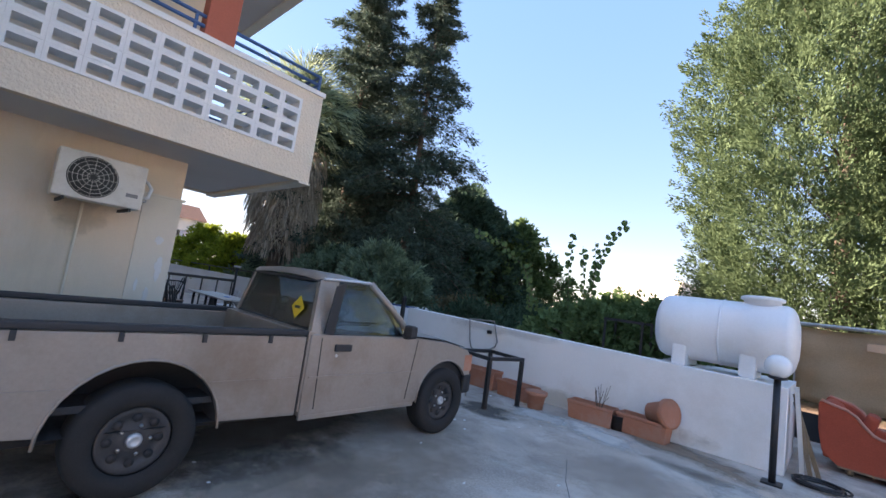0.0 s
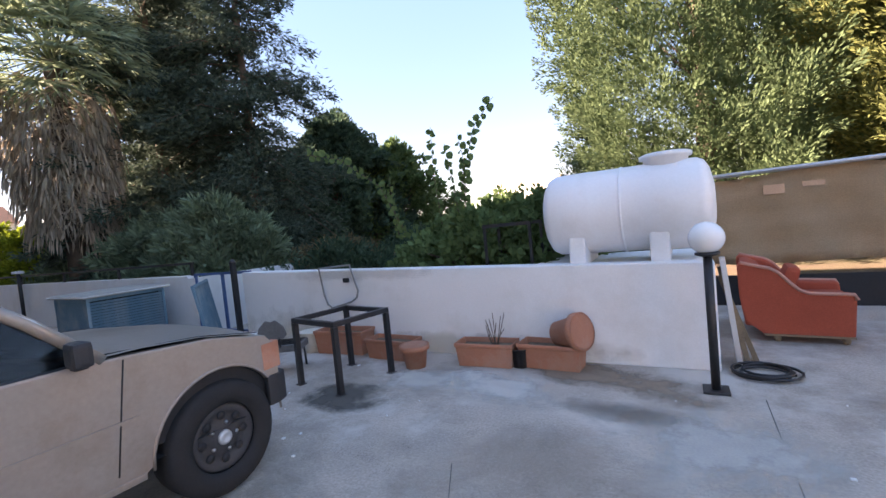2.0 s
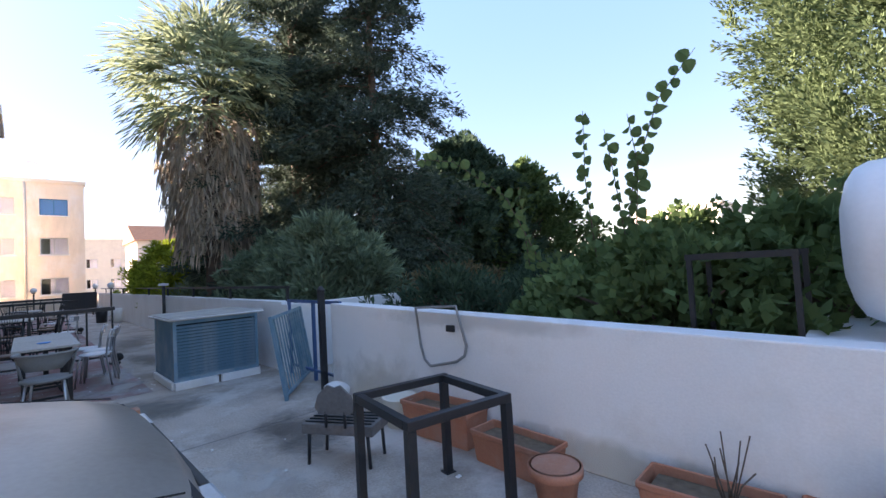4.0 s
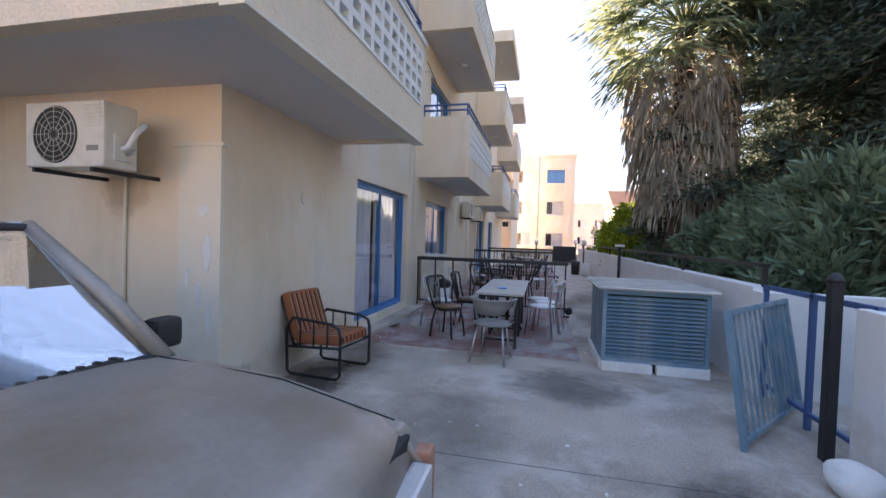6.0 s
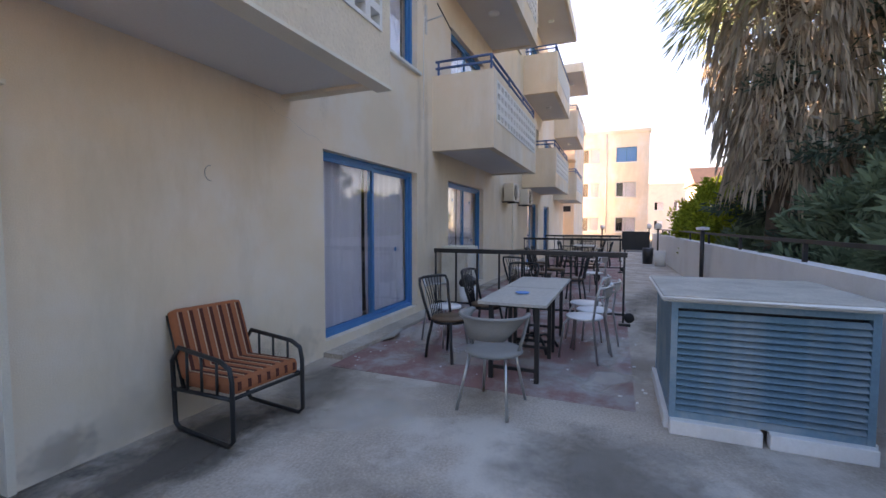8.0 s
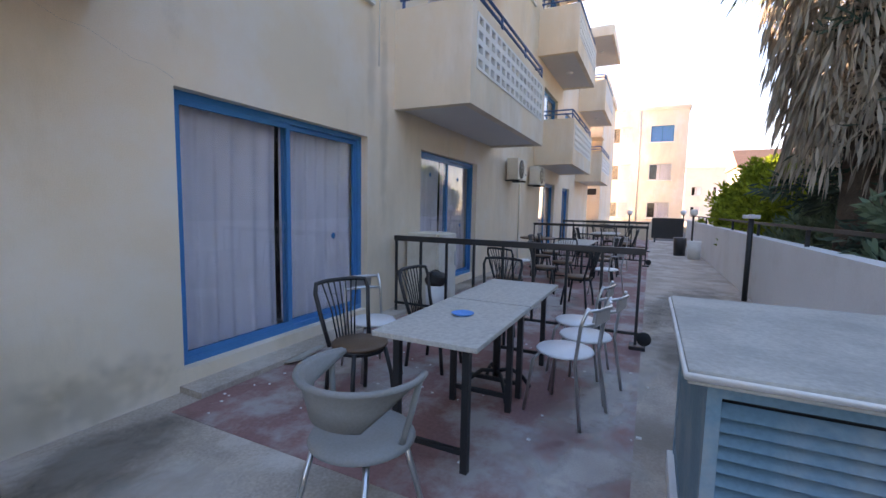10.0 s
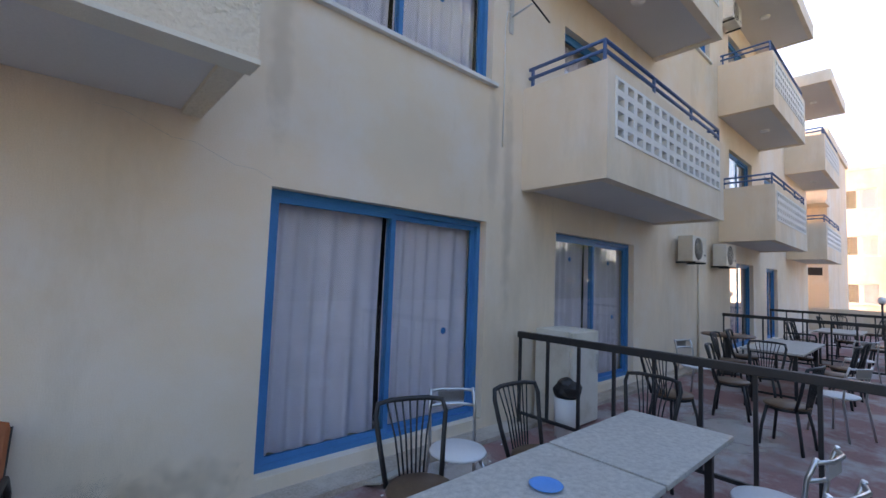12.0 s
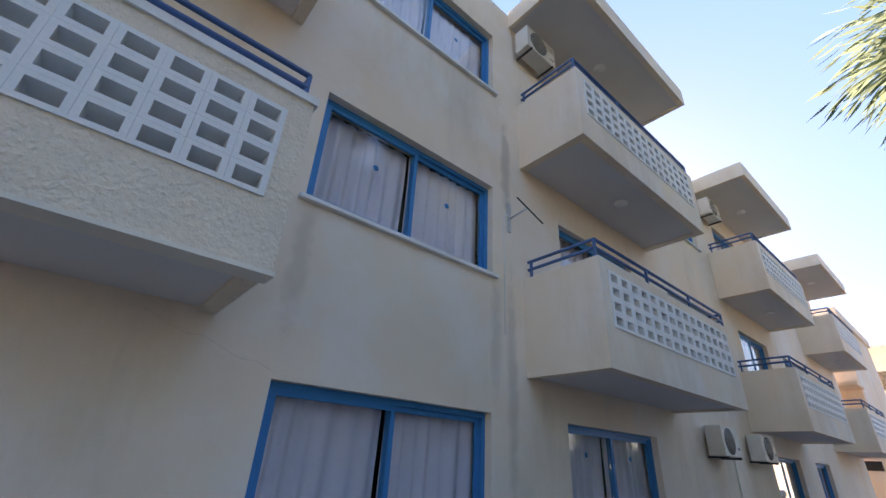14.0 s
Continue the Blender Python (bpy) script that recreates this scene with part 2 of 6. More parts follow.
def bx(bm, x0, x1, y0, y1, z0, z1, bevel=0.0):
    x0, x1, y0, y1, z0, z1 = min(x0, x1), max(x0, x1), min(y0, y1), max(y0, y1), min(z0, z1), max(z0, z1)
    r = bmesh.ops.create_cube(bm, size=1.0)
    for v in r["verts"]:
        v.co = Vector((x0 + (v.co.x + 0.5) * (x1 - x0), y0 + (v.co.y + 0.5) * (y1 - y0), z0 + (v.co.z + 0.5) * (z1 - z0)))
    if bevel:
        es = list({e for v in r["verts"] for e in v.link_edges})
        bmesh.ops.bevel(bm, geom=es, offset=bevel, segments=2, affect="EDGES", profile=0.6)
    return bm


def box(*a, bevel=0.0):
    return bx(bm_new(), *a, bevel=bevel)


def tube(bm, pts, r, seg=8, r2=None, closed=False):
    """A round bar along a line of points."""
    pts = [Vector(p) for p in pts]
    n = len(pts)
    rings = []
    side = None
    for i, p in enumerate(pts):
        a = pts[(i - 1) % n] if (closed or i) else p
        b = pts[(i + 1) % n] if (closed or i < n - 1) else p
        d = (b - a).normalized()
        if side is None:
            side = d.orthogonal().normalized()
        else:
            side = (side - d * side.dot(d))
            side = side.normalized() if side.length > 1e-5 else d.orthogonal().normalized()
        up = d.cross(side)
        rr = r if r2 is None else r + (r2 - r) * i / max(1, n - 1)
        rings.append([bm.verts.new(p + rr * (math.cos(k * 2 * math.pi / seg) * side + math.sin(k * 2 * math.pi / seg) * up)) for k in range(seg)])
    for i in range(n if closed else n - 1):
        A, B = rings[i], rings[(i + 1) % n]
        for k in range(seg):
            f = bm.faces.new((A[k], A[(k + 1) % seg], B[(k + 1) % seg], B[k]))
            f.smooth = True
    if not closed:
        bm.faces.new(rings[0][::-1])
        bm.faces.new(rings[-1])
    return bm


def bars(*runs, r=0.015, seg=8):
    bm = bm_new()
    for p in runs:
        tube(bm, p, r, seg)
    return bm


def lathe(profile, seg=28, axis="z", at=(0, 0, 0), caps=True):
    """A turned body from (radius, height) steps."""
    bm = bm_new()
    rings = []
    for r, h in profile:
        ring = []
        for k in range(seg):
            c, s = math.cos(2 * math.pi * k / seg) * r, math.sin(2 * math.pi * k / seg) * r
            p = {"z": (c, s, h), "x": (h, c, s), "y": (s, h, c)}[axis]
            ring.append(bm.verts.new(Vector(p) + Vector(at)))
        rings.append(ring)
    for A, B in zip(rings, rings[1:]):
        for k in range(seg):
            bm.faces.new((A[k], A[(k + 1) % seg], B[(k + 1) % seg], B[k])).smooth = True
    for ring, rev in ((rings[0], True), (rings[-1], False)):
        if caps and (ring[0].co - ring[seg // 2].co).length > 1e-4:
            bm.faces.new(ring[::-1] if rev else ring)
    return bm


def extrude(outline, depth, axis="x", at=0.0, bevel=0.0):
    """A flat outline of (a, b) points given depth along an axis."""
    bm = bm_new()
    put = {"x": lambda a, b, d: (d, a, b), "y": lambda a, b, d: (a, d, b), "z": lambda a, b, d: (a, b, d)}[axis]
    A = [bm.verts.new(put(a, b, at)) for a, b in outline]
    B = [bm.verts.new(put(a, b, at + depth)) for a, b in outline]
    n = len(A)
    bm.faces.new(A[::-1])
    bm.faces.new(B)
    for k in range(n):
        bm.faces.new((A[k], A[(k + 1) % n], B[(k + 1) % n], B[k]))
    bmesh.ops.recalc_face_normals(bm, faces=bm.faces)
    if bevel:
        bmesh.ops.bevel(bm, geom=list(bm.edges), offset=bevel, segments=2, affect="EDGES", profile=0.6)
    return bm


def part(name, bm, material, parent=None, label="", m=None):
    me = bpy.data.meshes.new(name)
    bmesh.ops.recalc_face_normals(bm, faces=bm.faces)
    bm.to_mesh(me)
    bm.free()
    me.materials.append(material)
    ob = new(name, me)
    if parent is not None:
        ob.parent = parent
    if m is not None:
        ob.matrix_basis = m
    if label:
        ob["label"] = label
    return ob


def thing(name, label, category, m=None, group=""):
    e = new(name)
    e.empty_display_size = 0.1
    if m is not None:
        e.matrix_basis = m
    return tagged(e, label, category, group)


def structure(name, bm, material, label="", category="structure"):
    return tagged(part(name, bm, material), label, category, kind="structure")


def arc(c, r, a0, a1, n, plane="xz"):
    out = []
    for i in range(n + 1):
        a = radians(a0 + (a1 - a0) * i / n)
        u, v = r * math.cos(a), r * math.sin(a)
        out.append({"xz": (c[0] + u, c[1], c[2] + v), "yz": (c[0], c[1] + u, c[2] + v), "xy": (c[0] + u, c[1] + v, c[2])}[plane])
    return out


def holed(u0, u1, z0, z1, holes, put):
    """Blocks of a wall from u0 to u1 that leave the holes (ua, ub, za, zb) open; put(bm, ua, ub, za, zb) adds one block."""
    bm = bm_new()
    us = sorted({u0, u1, *[h[0] for h in holes], *[h[1] for h in holes]})
    for a, b in zip(us, us[1:]):
        mid = (a + b) / 2
        cuts = sorted((h[2], h[3]) for h in holes if h[0] < mid < h[1])
        z = z0
        for c, d in cuts:
            if c > z + 1e-6:
                put(bm, a, b, z, c)
            z = d
        if z < z1:
            put(bm, a, b, z, z1)
    bmesh.ops.remove_doubles(bm, verts=bm.verts, dist=1e-4)
    # inner shared faces between blocks are dropped
    seen = {}
    for f in bm.faces:
        seen.setdefault(tuple(round(c, 3) for c in f.calc_center_median()) + (round(f.calc_area(), 4),), []).append(f)
    bmesh.ops.delete(bm, geom=[f for fs in seen.values() if len(fs) > 1 for f in fs], context="FACES")
    return bm


# ---------------------------------------------------------------- ground
structure("ground", box(-320, 320, -320, 320, -0.6, -0.03), SOIL, "dry garden soil with sparse weeds", "ground")
structure("pavement", box(-31, 9, -9.2, 11.5, -0.25, 0.0), CONCRETE, "worn grey concrete yard with pale patches", "pavement")
structure("road", box(-44, -31.3, -30, 60, -0.2, -0.01), ASPHALT, "asphalt parking area beyond the yard", "road")


def blotch_mat(color, amount, scale):
    """For stains and painted shade: a patch with a ragged, thinning edge."""
    m = mat("stain", color, 0.9, var=0.2, scale=3, fine=40, bump=0.2, spec=0.2)
    nt = m.node_tree
    L = nt.links.new
    tc = nt.nodes.new("ShaderNodeTexCoord")
    gr = nt.nodes.new("ShaderNodeTexGradient")
    gr.gradient_type = "SPHERICAL"
    L(tc.outputs["Object"], gr.inputs["Vector"])
    geo = nt.nodes.new("ShaderNodeNewGeometry")
    nz = nt.nodes.new("ShaderNodeTexNoise")
    nz.inputs["Scale"].default_value, nz.inputs["Detail"].default_value, nz.inputs["Roughness"].default_value = scale, 8, 0.68
    L(geo.outputs["Position"], nz.inputs["Vector"])
    su = nt.nodes.new("ShaderNodeMath")
    su.operation = "MULTIPLY_ADD"
    su.inputs[1].default_value = 1.9
    L(nz.outputs["Fac"], su.inputs[0])
    L(gr.outputs["Fac"], su.inputs[2])
    rg = nt.nodes.new("ShaderNodeMapRange")
    rg.inputs["From Min"].default_value, rg.inputs["From Max"].default_value = 1.12, 1.62
    rg.inputs["To Max"].default_value = amount
    L(su.outputs[0], rg.inputs["Value"])
    cut = nt.nodes.new("ShaderNodeMapRange")
    cut.inputs["From Max"].default_value = 0.25
    L(gr.outputs["Fac"], cut.inputs["Value"])
    mu = nt.nodes.new("ShaderNodeMath")
    mu.operation = "MULTIPLY"
    L(rg.outputs[0], mu.inputs[0])
    L(cut.outputs[0], mu.inputs[1])
    L(mu.outputs[0], nt.nodes["Principled BSDF"].inputs["Alpha"])
    return m


BLOTCH = {}


def blotch(name, m, rx, ry, color, label, amount=0.7, scale=2.0):
    """A thin patch, stain and painted shade alike, lying on the plane of m, rx by ry."""
    key = (color, amount, scale)
    if key not in BLOTCH:
        BLOTCH[key] = blotch_mat(*key)
    bm = bm_new()
    bm.faces.new([bm.verts.new((math.cos(a * math.pi / 16), math.sin(a * math.pi / 16), 0)) for a in range(32)])
    ob = structure(name, bm, BLOTCH[key], label, "stain")
    ob.matrix_basis = m @ Matrix.Diagonal((rx, ry, 1, 1))
    return ob


# red painted terrace floor
structure("terrace_paint", box(-31, -8.68, 1.95, 4.82, -0.1, 0.004), REDPAINT, "worn dark red floor paint on the terrace", "floor paint")
structure("floor_step", box(-31, -8.9, 1.70, 1.95, -0.1, 0.05), CONCRETE, "low grey concrete strip along the facade", "kerb")

# ---------------------------------------------------------------- building
F = 1.70
TOP = 9.05
XE = -31.0
PER = 7.45
doors0 = [(-11.28, -8.94, 0.16, 2.27), (-14.9, -12.62, 0.16, 2.29), (-22.4, -20.2, 0.10, 2.29), (-25.4, -23.9, 0.1, 2.29)]
wins = []
for k in range(3):
    ox = -PER * k
    for fl, dz in ((0, 0.0), (1, 3.02)):
        wins.append((-11.3 + ox, -8.88 + ox, 3.85 + dz, 5.13 + dz))
        wins.append((-14.9 + ox, -12.75 + ox, 2.95 + dz, 5.15 + dz))
holes = doors0 + wins
structure("wall_north", holed(XE, -6.28, -0.2, TOP, holes, lambda bm, a, b, c, d: bx(bm, a, b, F - 0.28, F, c, d)), STUCCO,
          "cream stucco facade with water stains", "wall")
structure("wall_east", box(-6.56, -6.28, -1.08, F - 0.28, -0.2, TOP), STUCCO, "cream stucco side wall under the balcony", "wall")
structure("pilaster", box(-6.30, -6.262, 1.30, F + 0.02, 0, 2.16), STUCCO_PALE, "flaking corner pilaster with peeled paint", "wall")
structure("pilaster_cap", box(-6.33, -6.25, 1.25, F + 0.05, 2.16, 2.185), STUCCO_PALE, "chipped ledge on the corner pilaster", "trim")
structure("wall_wing", holed(-6.28, -2.0, -0.2, TOP, [(-5.82, -4.7, 1.2, 2.13)], lambda bm, a, b, c, d: bx(bm, a, b, -1.36, -1.08, c, d)), STUCCO,
          "cream stucco wing wall with a small barred window", "wall")
structure("wall_back", box(XE, -2.0, -9.3, -9.0, -0.2, TOP), STUCCO, "plain cream back wall", "wall")
structure("wall_end", box(XE, XE + 0.28, -9.0, F - 0.28, -0.2, TOP), STUCCO, "plain cream end wall", "wall")
structure("wall_wing_end", box(-2.28, -2.0, -9.0, -1.36, -0.2, TOP), STUCCO, "plain cream end wall of the wing", "wall")
bm = box(XE, -6.28, -9.0, F - 0.28, TOP - 0.25, TOP - 0.02)
bx(bm, -6.28, -2.28, -9.0, -1.36, TOP - 0.25, TOP - 0.02)
structure("ceiling", bm, SOFFIT, "flat concrete roof slab", "roof")
bm = box(XE + .3, -6.6, -8.9, F - 0.9, -0.1, 0.02)
for z in (2.75, 5.78):
    bx(bm, XE + .3, -6.6, -8.9, F - 0.28, z, z + 0.15)
structure("floor", bm, SOFFIT, "plain interior floors", "floor")
# added near-black sheet: room shade behind the curtains is put into its colour
structure("room_shade", box(XE + .3, -6.6, F - 1.05, F - 0.95, 0, TOP - .26), DARK, "near-black sheet painting the shade of the rooms behind the curtains", "wall")


def curtain_bm(x0, x1, z0, z1, y, seed, gap=None):
    rng = random.Random(seed)
    bm = bm_new()
    n = max(8, int((x1 - x0) / 0.018))
    ph = rng.uniform(0, 6)
    prev = None
    for i in range(n + 1):
        x = x0 + (x1 - x0) * i / n
        col = []
        for j, t in enumerate((0, 0.25, 0.5, 0.75, 1.0)):
            w = 0.034 * math.sin(x * 36 + ph + 1.6 * math.sin(x * 5 + ph)) + 0.018 * math.sin(x * 17 + 2 * t + ph)
            col.append(bm.verts.new((x + 0.02 * math.sin(t * 3 + ph) * t, y + w * (0.5 + 0.6 * (1 - t)), z0 + (z1 - z0) * t)))
        if prev:
            for a, b, c, d in zip(prev, col, col[1:], prev[1:]):
                bm.faces.new((a, b, c, d)).smooth = True
        prev = col
    return bm


def glazed(name, x0, x1, z0, z1, label, cat, seed, sill=False, dots=()):
    """A two-leaf blue sliding window or door in the facade, with curtains behind it."""
    e = thing(name, label, cat, pose((x0 + x1) / 2, F, z0))
    e["kind"] = "structure"
    w, h = (x1 - x0) / 2, z1 - z0
    fr = 0.052
    y0, y1 = -0.18, -0.095
    bm = box(-w, w, y0, y1, h - fr, h)
    bx(bm, -w, w, y0, y1, 0, fr)
    bx(bm, -w, -w + fr, y0, y1, fr, h - fr)
    bx(bm, w - fr, w, y0, y1, fr, h - fr)
    part("window_frame", bm, BLUE, e)
    for s, (a, b, yo) in enumerate(((-w + fr, 0.03, -0.138), (-0.03, w - fr, -0.102))):
        t = 0.048
        bm = box(a, a + t, yo - 0.034, yo, fr, h - fr)
        bx(bm, b - t, b, yo - 0.034, yo, fr, h - fr)
        bx(bm, a + t, b - t, yo - 0.034, yo, fr, fr + t)
        bx(bm, a + t, b - t, yo - 0.034, yo, h - fr - t, h - fr)
        sash = part("sash", bm, BLUE, e)
        pane = part("pane", box(a + t, b - t, yo - 0.022, yo - 0.016, fr + t, h - fr - t), GLASS, sash, "clear glass pane")
        pane.visible_shadow = False
        for (dx, dz) in dots:
            if a < dx < b:
                part("sticker", lathe([(0.0001, 0), (0.035, 0), (0.035, 0.002), (0.0001, 0.002)], 16, "y", (dx, yo - 0.014, dz)), BLUE, sash, "round blue sticker")
    half = [(-w + fr, 0.0), (0.03, w - fr)]
    for k, (a, b) in enumerate(half):
        part("curtain", curtain_bm(a, b, 0.05, h - 0.04, -0.25, seed * 3 + k), CURTAIN, e, "hanging lilac-grey curtain")
    if sill:
        part("window_sill", box(-w - 0.06, w + 0.06, -0.15, 0.055, -0.045, -0.002, bevel=0.006), WHITE, e, "white stone sill")
    return e


glazed("door_1", -11.28, -8.94, 0.16, 2.27, "blue-framed glass sliding door with lilac curtains", "sliding door", 1, dots=((-0.72, 0.93),))
glazed("door_2", -14.9, -12.62, 0.16, 2.29, "blue-framed sliding door beside the fridge, curtains drawn", "sliding door", 2, dots=((0.62, 1.8), (-0.55, 1.8), (-0.7, 0.95)))
glazed("door_3", -22.4, -20.2, 0.10, 2.29, "farther blue-framed sliding door on the terrace", "sliding door", 3)
glazed("door_4", -25.4, -23.9, 0.10, 2.29, "narrow blue-framed terrace door", "sliding door", 4)
n = 0
for k in range(3):
    for fl, dz in ((0, 0.0), (1, 3.02)):
        n += 1
        ox = -PER * k
        glazed("window_%d" % n, -11.3 + ox, -8.88 + ox, 3.85 + dz, 5.13 + dz, "blue-framed two-pane window with drawn curtains and white sill", "window", 10 + n, True,
               dots=((-0.55, 0.75), (0.5, 0.75)))
        glazed("balcony_door_%d" % n, -14.9 + ox, -12.75 + ox, 2.95 + dz, 5.15 + dz, "blue-framed sliding door onto a balcony", "balcony door", 30 + n)

# small barred window of the wing
e = thing("window_20", "small window with blue vertical bars and white sill", "window", pose(-5.26, -1.08, 1.2))
e["kind"] = "structure"
bm = box(-0.56, 0.56, -0.2, -0.13, 0.87, 0.93)
bx(bm, -0.56, 0.56, -0.2, -0.13, 0, 0.06)
bx(bm, -0.56, -0.5, -0.2, -0.13, 0.06, 0.87)
bx(bm, 0.5, 0.56, -0.2, -0.13, 0.06, 0.87)
part("window_frame", bm, BLUE, e)
for i in range(11):
    part("bar", box(-0.46 + i * 0.09, -0.435 + i * 0.09, -0.12, -0.10, 0.02, 0.91), BLUE, e)
part("pane", box(-0.5, 0.5, -0.175, -0.17, 0.06, 0.87), GLASS, e)
part("window_sill", box(-0.6, 0.6, -0.12, 0.05, -0.04, 0.0), WHITE, e)


# ---------------------------------------------------------------- balconies
def block_screen(parent, L, H, cols, rows, m, fu=0.30, fz=0.42, d=0.20):
    """A breeze-block screen, L long and H high, of single blocks with one splayed hole each; it lies along +x of m."""
    du, dz = L / cols, H / rows
    scr = part("screen", box(0.002, L - 0.002, 0.03, 0.034, 0.0, 0.012), WHITE, parent, "white breeze-block screen with open holes", m=m)
    bm = bm_new()
    gap = 0.0006
    loops = []
    for y, k in ((0.0, 1.0), (d, 1.0)):
        o = [(gap, gap), (du - gap, gap), (du - gap, dz - gap), (gap, dz - gap)]
        a, c = fu / 2 * du / k, fz / 2 * dz / k
        h = [(a, c), (du - a, c), (du - a, dz - c), (a, dz - c)]
        loops.append([[bm.verts.new((u, y, z)) for u, z in q] for q in (o, h)])
    (o0, h0), (o1, h1) = loops
    for k in range(4):
        n = (k + 1) % 4
        bm.faces.new((o0[k], o0[n], h0[n], h0[k]))
        bm.faces.new((o1[n], o1[k], h1[k], h1[n]))
        bm.faces.new((o0[n], o0[k], o1[k], o1[n]))
        bm.faces.new((h0[k], h0[n], h1[n], h1[k]))
    bmesh.ops.recalc_face_normals(bm, faces=bm.faces)
    me = bpy.data.meshes.new("block")
    bm.to_mesh(me), bm.free()
    me.materials.append(WHITE)
    for i in range(cols):
        for j in range(rows):
            ob = new("block", me)
            ob.parent = scr
            ob.matrix_basis = Matrix.Translation((i * du, 0, j * dz))
    return scr


def rail(parent, pts, z, posts):
    bm = bm_new()
    for dz in (0.0, 0.11):
        tube(bm, [(x, y, z + dz) for x, y in pts], 0.022, 8)
    part("handrail", bm, BLUEDARK, parent, "blue painted steel handrail")
    for x, y in posts:
        part("rail_post", box(x - 0.015, x + 0.015, y - 0.015, y + 0.015, z - 0.14, z + 0.11), BLUEDARK, parent)


def balcony(x0, x1, zb, label, top=1.22, depth=1.08, lamp=True):
    """A projecting balcony: slab, solid parapet, breeze-block screen, blue rail. x0 is the far end."""
    e = thing("balcony", label, "balcony", pose(x1, F, zb), "balconies of the facade")
    w = x1 - x0
    part("slab", box(-w + 0.121, -0.121, 0.003, depth - 0.121, 0, 0.14), SOFFIT, e, "grey painted soffit slab")
    part("end_wall", box(-0.12, 0, 0.002, depth, -0.03, top), STUCCO, e)
    part("end_wall", box(-w, -w + 0.12, 0.002, depth, -0.03, top), STUCCO, e)
    hs = [(-w + 0.22, -0.16, 0.42, top - 0.13)]
    part("parapet", holed(-w + 0.12, -0.12, -0.03, top, hs, lambda bm, a, b, c, d: bx(bm, a, b, depth - 0.12, depth, c, d)), STUCCO, e)
    block_screen(e, w - 0.38, top - 0.55, 15, 4, pose(-0.16, depth + 0.012, 0.42, 0, 0, 180), 0.36, 0.42)
    rail(e, [(-0.05, 0.05), (-0.05, depth - 0.06), (-w + 0.05, depth - 0.06), (-w + 0.05, 0.05)], top + 0.13,
         [(-0.05, 0.1), (-0.05, depth - 0.06), (-w / 3, depth - 0.06), (-2 * w / 3, depth - 0.06), (-w + 0.05, depth - 0.06)])
    if lamp:
        part("soffit_lamp", lathe([(0.0001, -0.06), (0.08, -0.055), (0.11, -0.02), (0.11, 0.0)], 20, "z", (-w * 0.5, depth * 0.5, 0.0)), LAMPWHITE, e, "round white ceiling lamp")
    return e


for k in range(3):
    ox = -PER * k
    for fl in (0, 1):
        balcony(-15.7 + ox, -11.87 + ox, 2.74 + 3.02 * fl, "cream balcony with white breeze-block screen and blue handrail", lamp=fl == 1)
    e = thing("balcony_roof", "cream flat canopy slab above the top balcony", "canopy", pose(-11.75 + ox, F, 8.72), "canopies of the facade")
    part("slab", box(-3.9, 0, 0, 1.2, 0.03, 0.32), SOFFIT, e)
    bm = box(-3.96, 0.06, 1.2, 1.3, 0, 0.40)
    bx(bm, 0.0, 0.06, 0.003, 1.2, 0, 0.40)
    bx(bm, -3.96, -3.9, 0.003, 1.2, 0, 0.40)
    part("fascia", bm, STUCCO, e)
    part("soffit_lamp", lathe([(0.0001, -0.03), (0.08, -0.025), (0.11, 0.01), (0.11, 0.03)], 20, "z", (-1.9, 0.6, 0.0)), LAMPWHITE, e)

# corner balcony, wrapped round the corner, and the one above it
BX, BY = -5.15, 2.80


def corner_balcony(zb, label):
    e = thing("corner_balcony", label, "balcony", pose(0, 0, zb))
    bm = box(-8.329, BX - 0.121, F + 0.003, BY - 0.121, 0, 0.14)
    bx(bm, -6.277, BX - 0.121, -1.077, F + 0.003, 0, 0.14)
    part("slab", bm, SOFFIT, e, "grey soffit slab")
    top = 1.16
    part("end_wall", box(-8.45, -8.33, F + 0.002, BY, -0.03, top), ROUGHCAST, e)
    hs = [(-8.30, -5.45, 0.38, top - 0.14)]
    part("parapet", holed(-8.33, BX, -0.03, top, hs, lambda bm, a, b, c, d: bx(bm, a, b, BY - 0.12, BY, c, d)), ROUGHCAST, e)
    block_screen(e, 2.85, top - 0.52, 13, 4, pose(-5.45, BY + 0.012, 0.38, 0, 0, 180), 0.32, 0.40)
    hs = [(-0.95, 2.52, 0.30, top - 0.14)]
    part("parapet", holed(-1.08, BY - 0.12, -0.03, top, hs, lambda bm, a, b, c, d: bx(bm, BX - 0.12, BX, a, b, c, d)), ROUGHCAST, e)
    block_screen(e, 3.47, top - 0.44, 13, 4, pose(BX + 0.012, -0.95, 0.30, 0, 0, 90), 0.28, 0.40)
    part("coping", box(BX - 0.125, BX + 0.02, -1.08, BY + 0.02, top, top + 0.06), WHITE, e, "white painted coping")
    part("coping", box(-8.47, BX - 0.125, BY - 0.125, BY + 0.02, top, top + 0.06), WHITE, e, "white painted coping")
    part("soffit_edge", box(-8.46, BX + 0.015, BY - 0.14, BY + 0.015, -0.055, -0.03), STUCCO_PALE, e)
    rail(e, [(-8.39, F + 0.05), (-8.39, BY - 0.06), (BX - 0.06, BY - 0.06), (BX - 0.06, -1.0)], top + 0.17,
         [(-8.39, BY - 0.06), (-7.2, BY - 0.06), (-6.2, BY - 0.06), (BX - 0.06, BY - 0.06), (BX - 0.06, 1.2), (BX - 0.06, 0.0)])
    return e


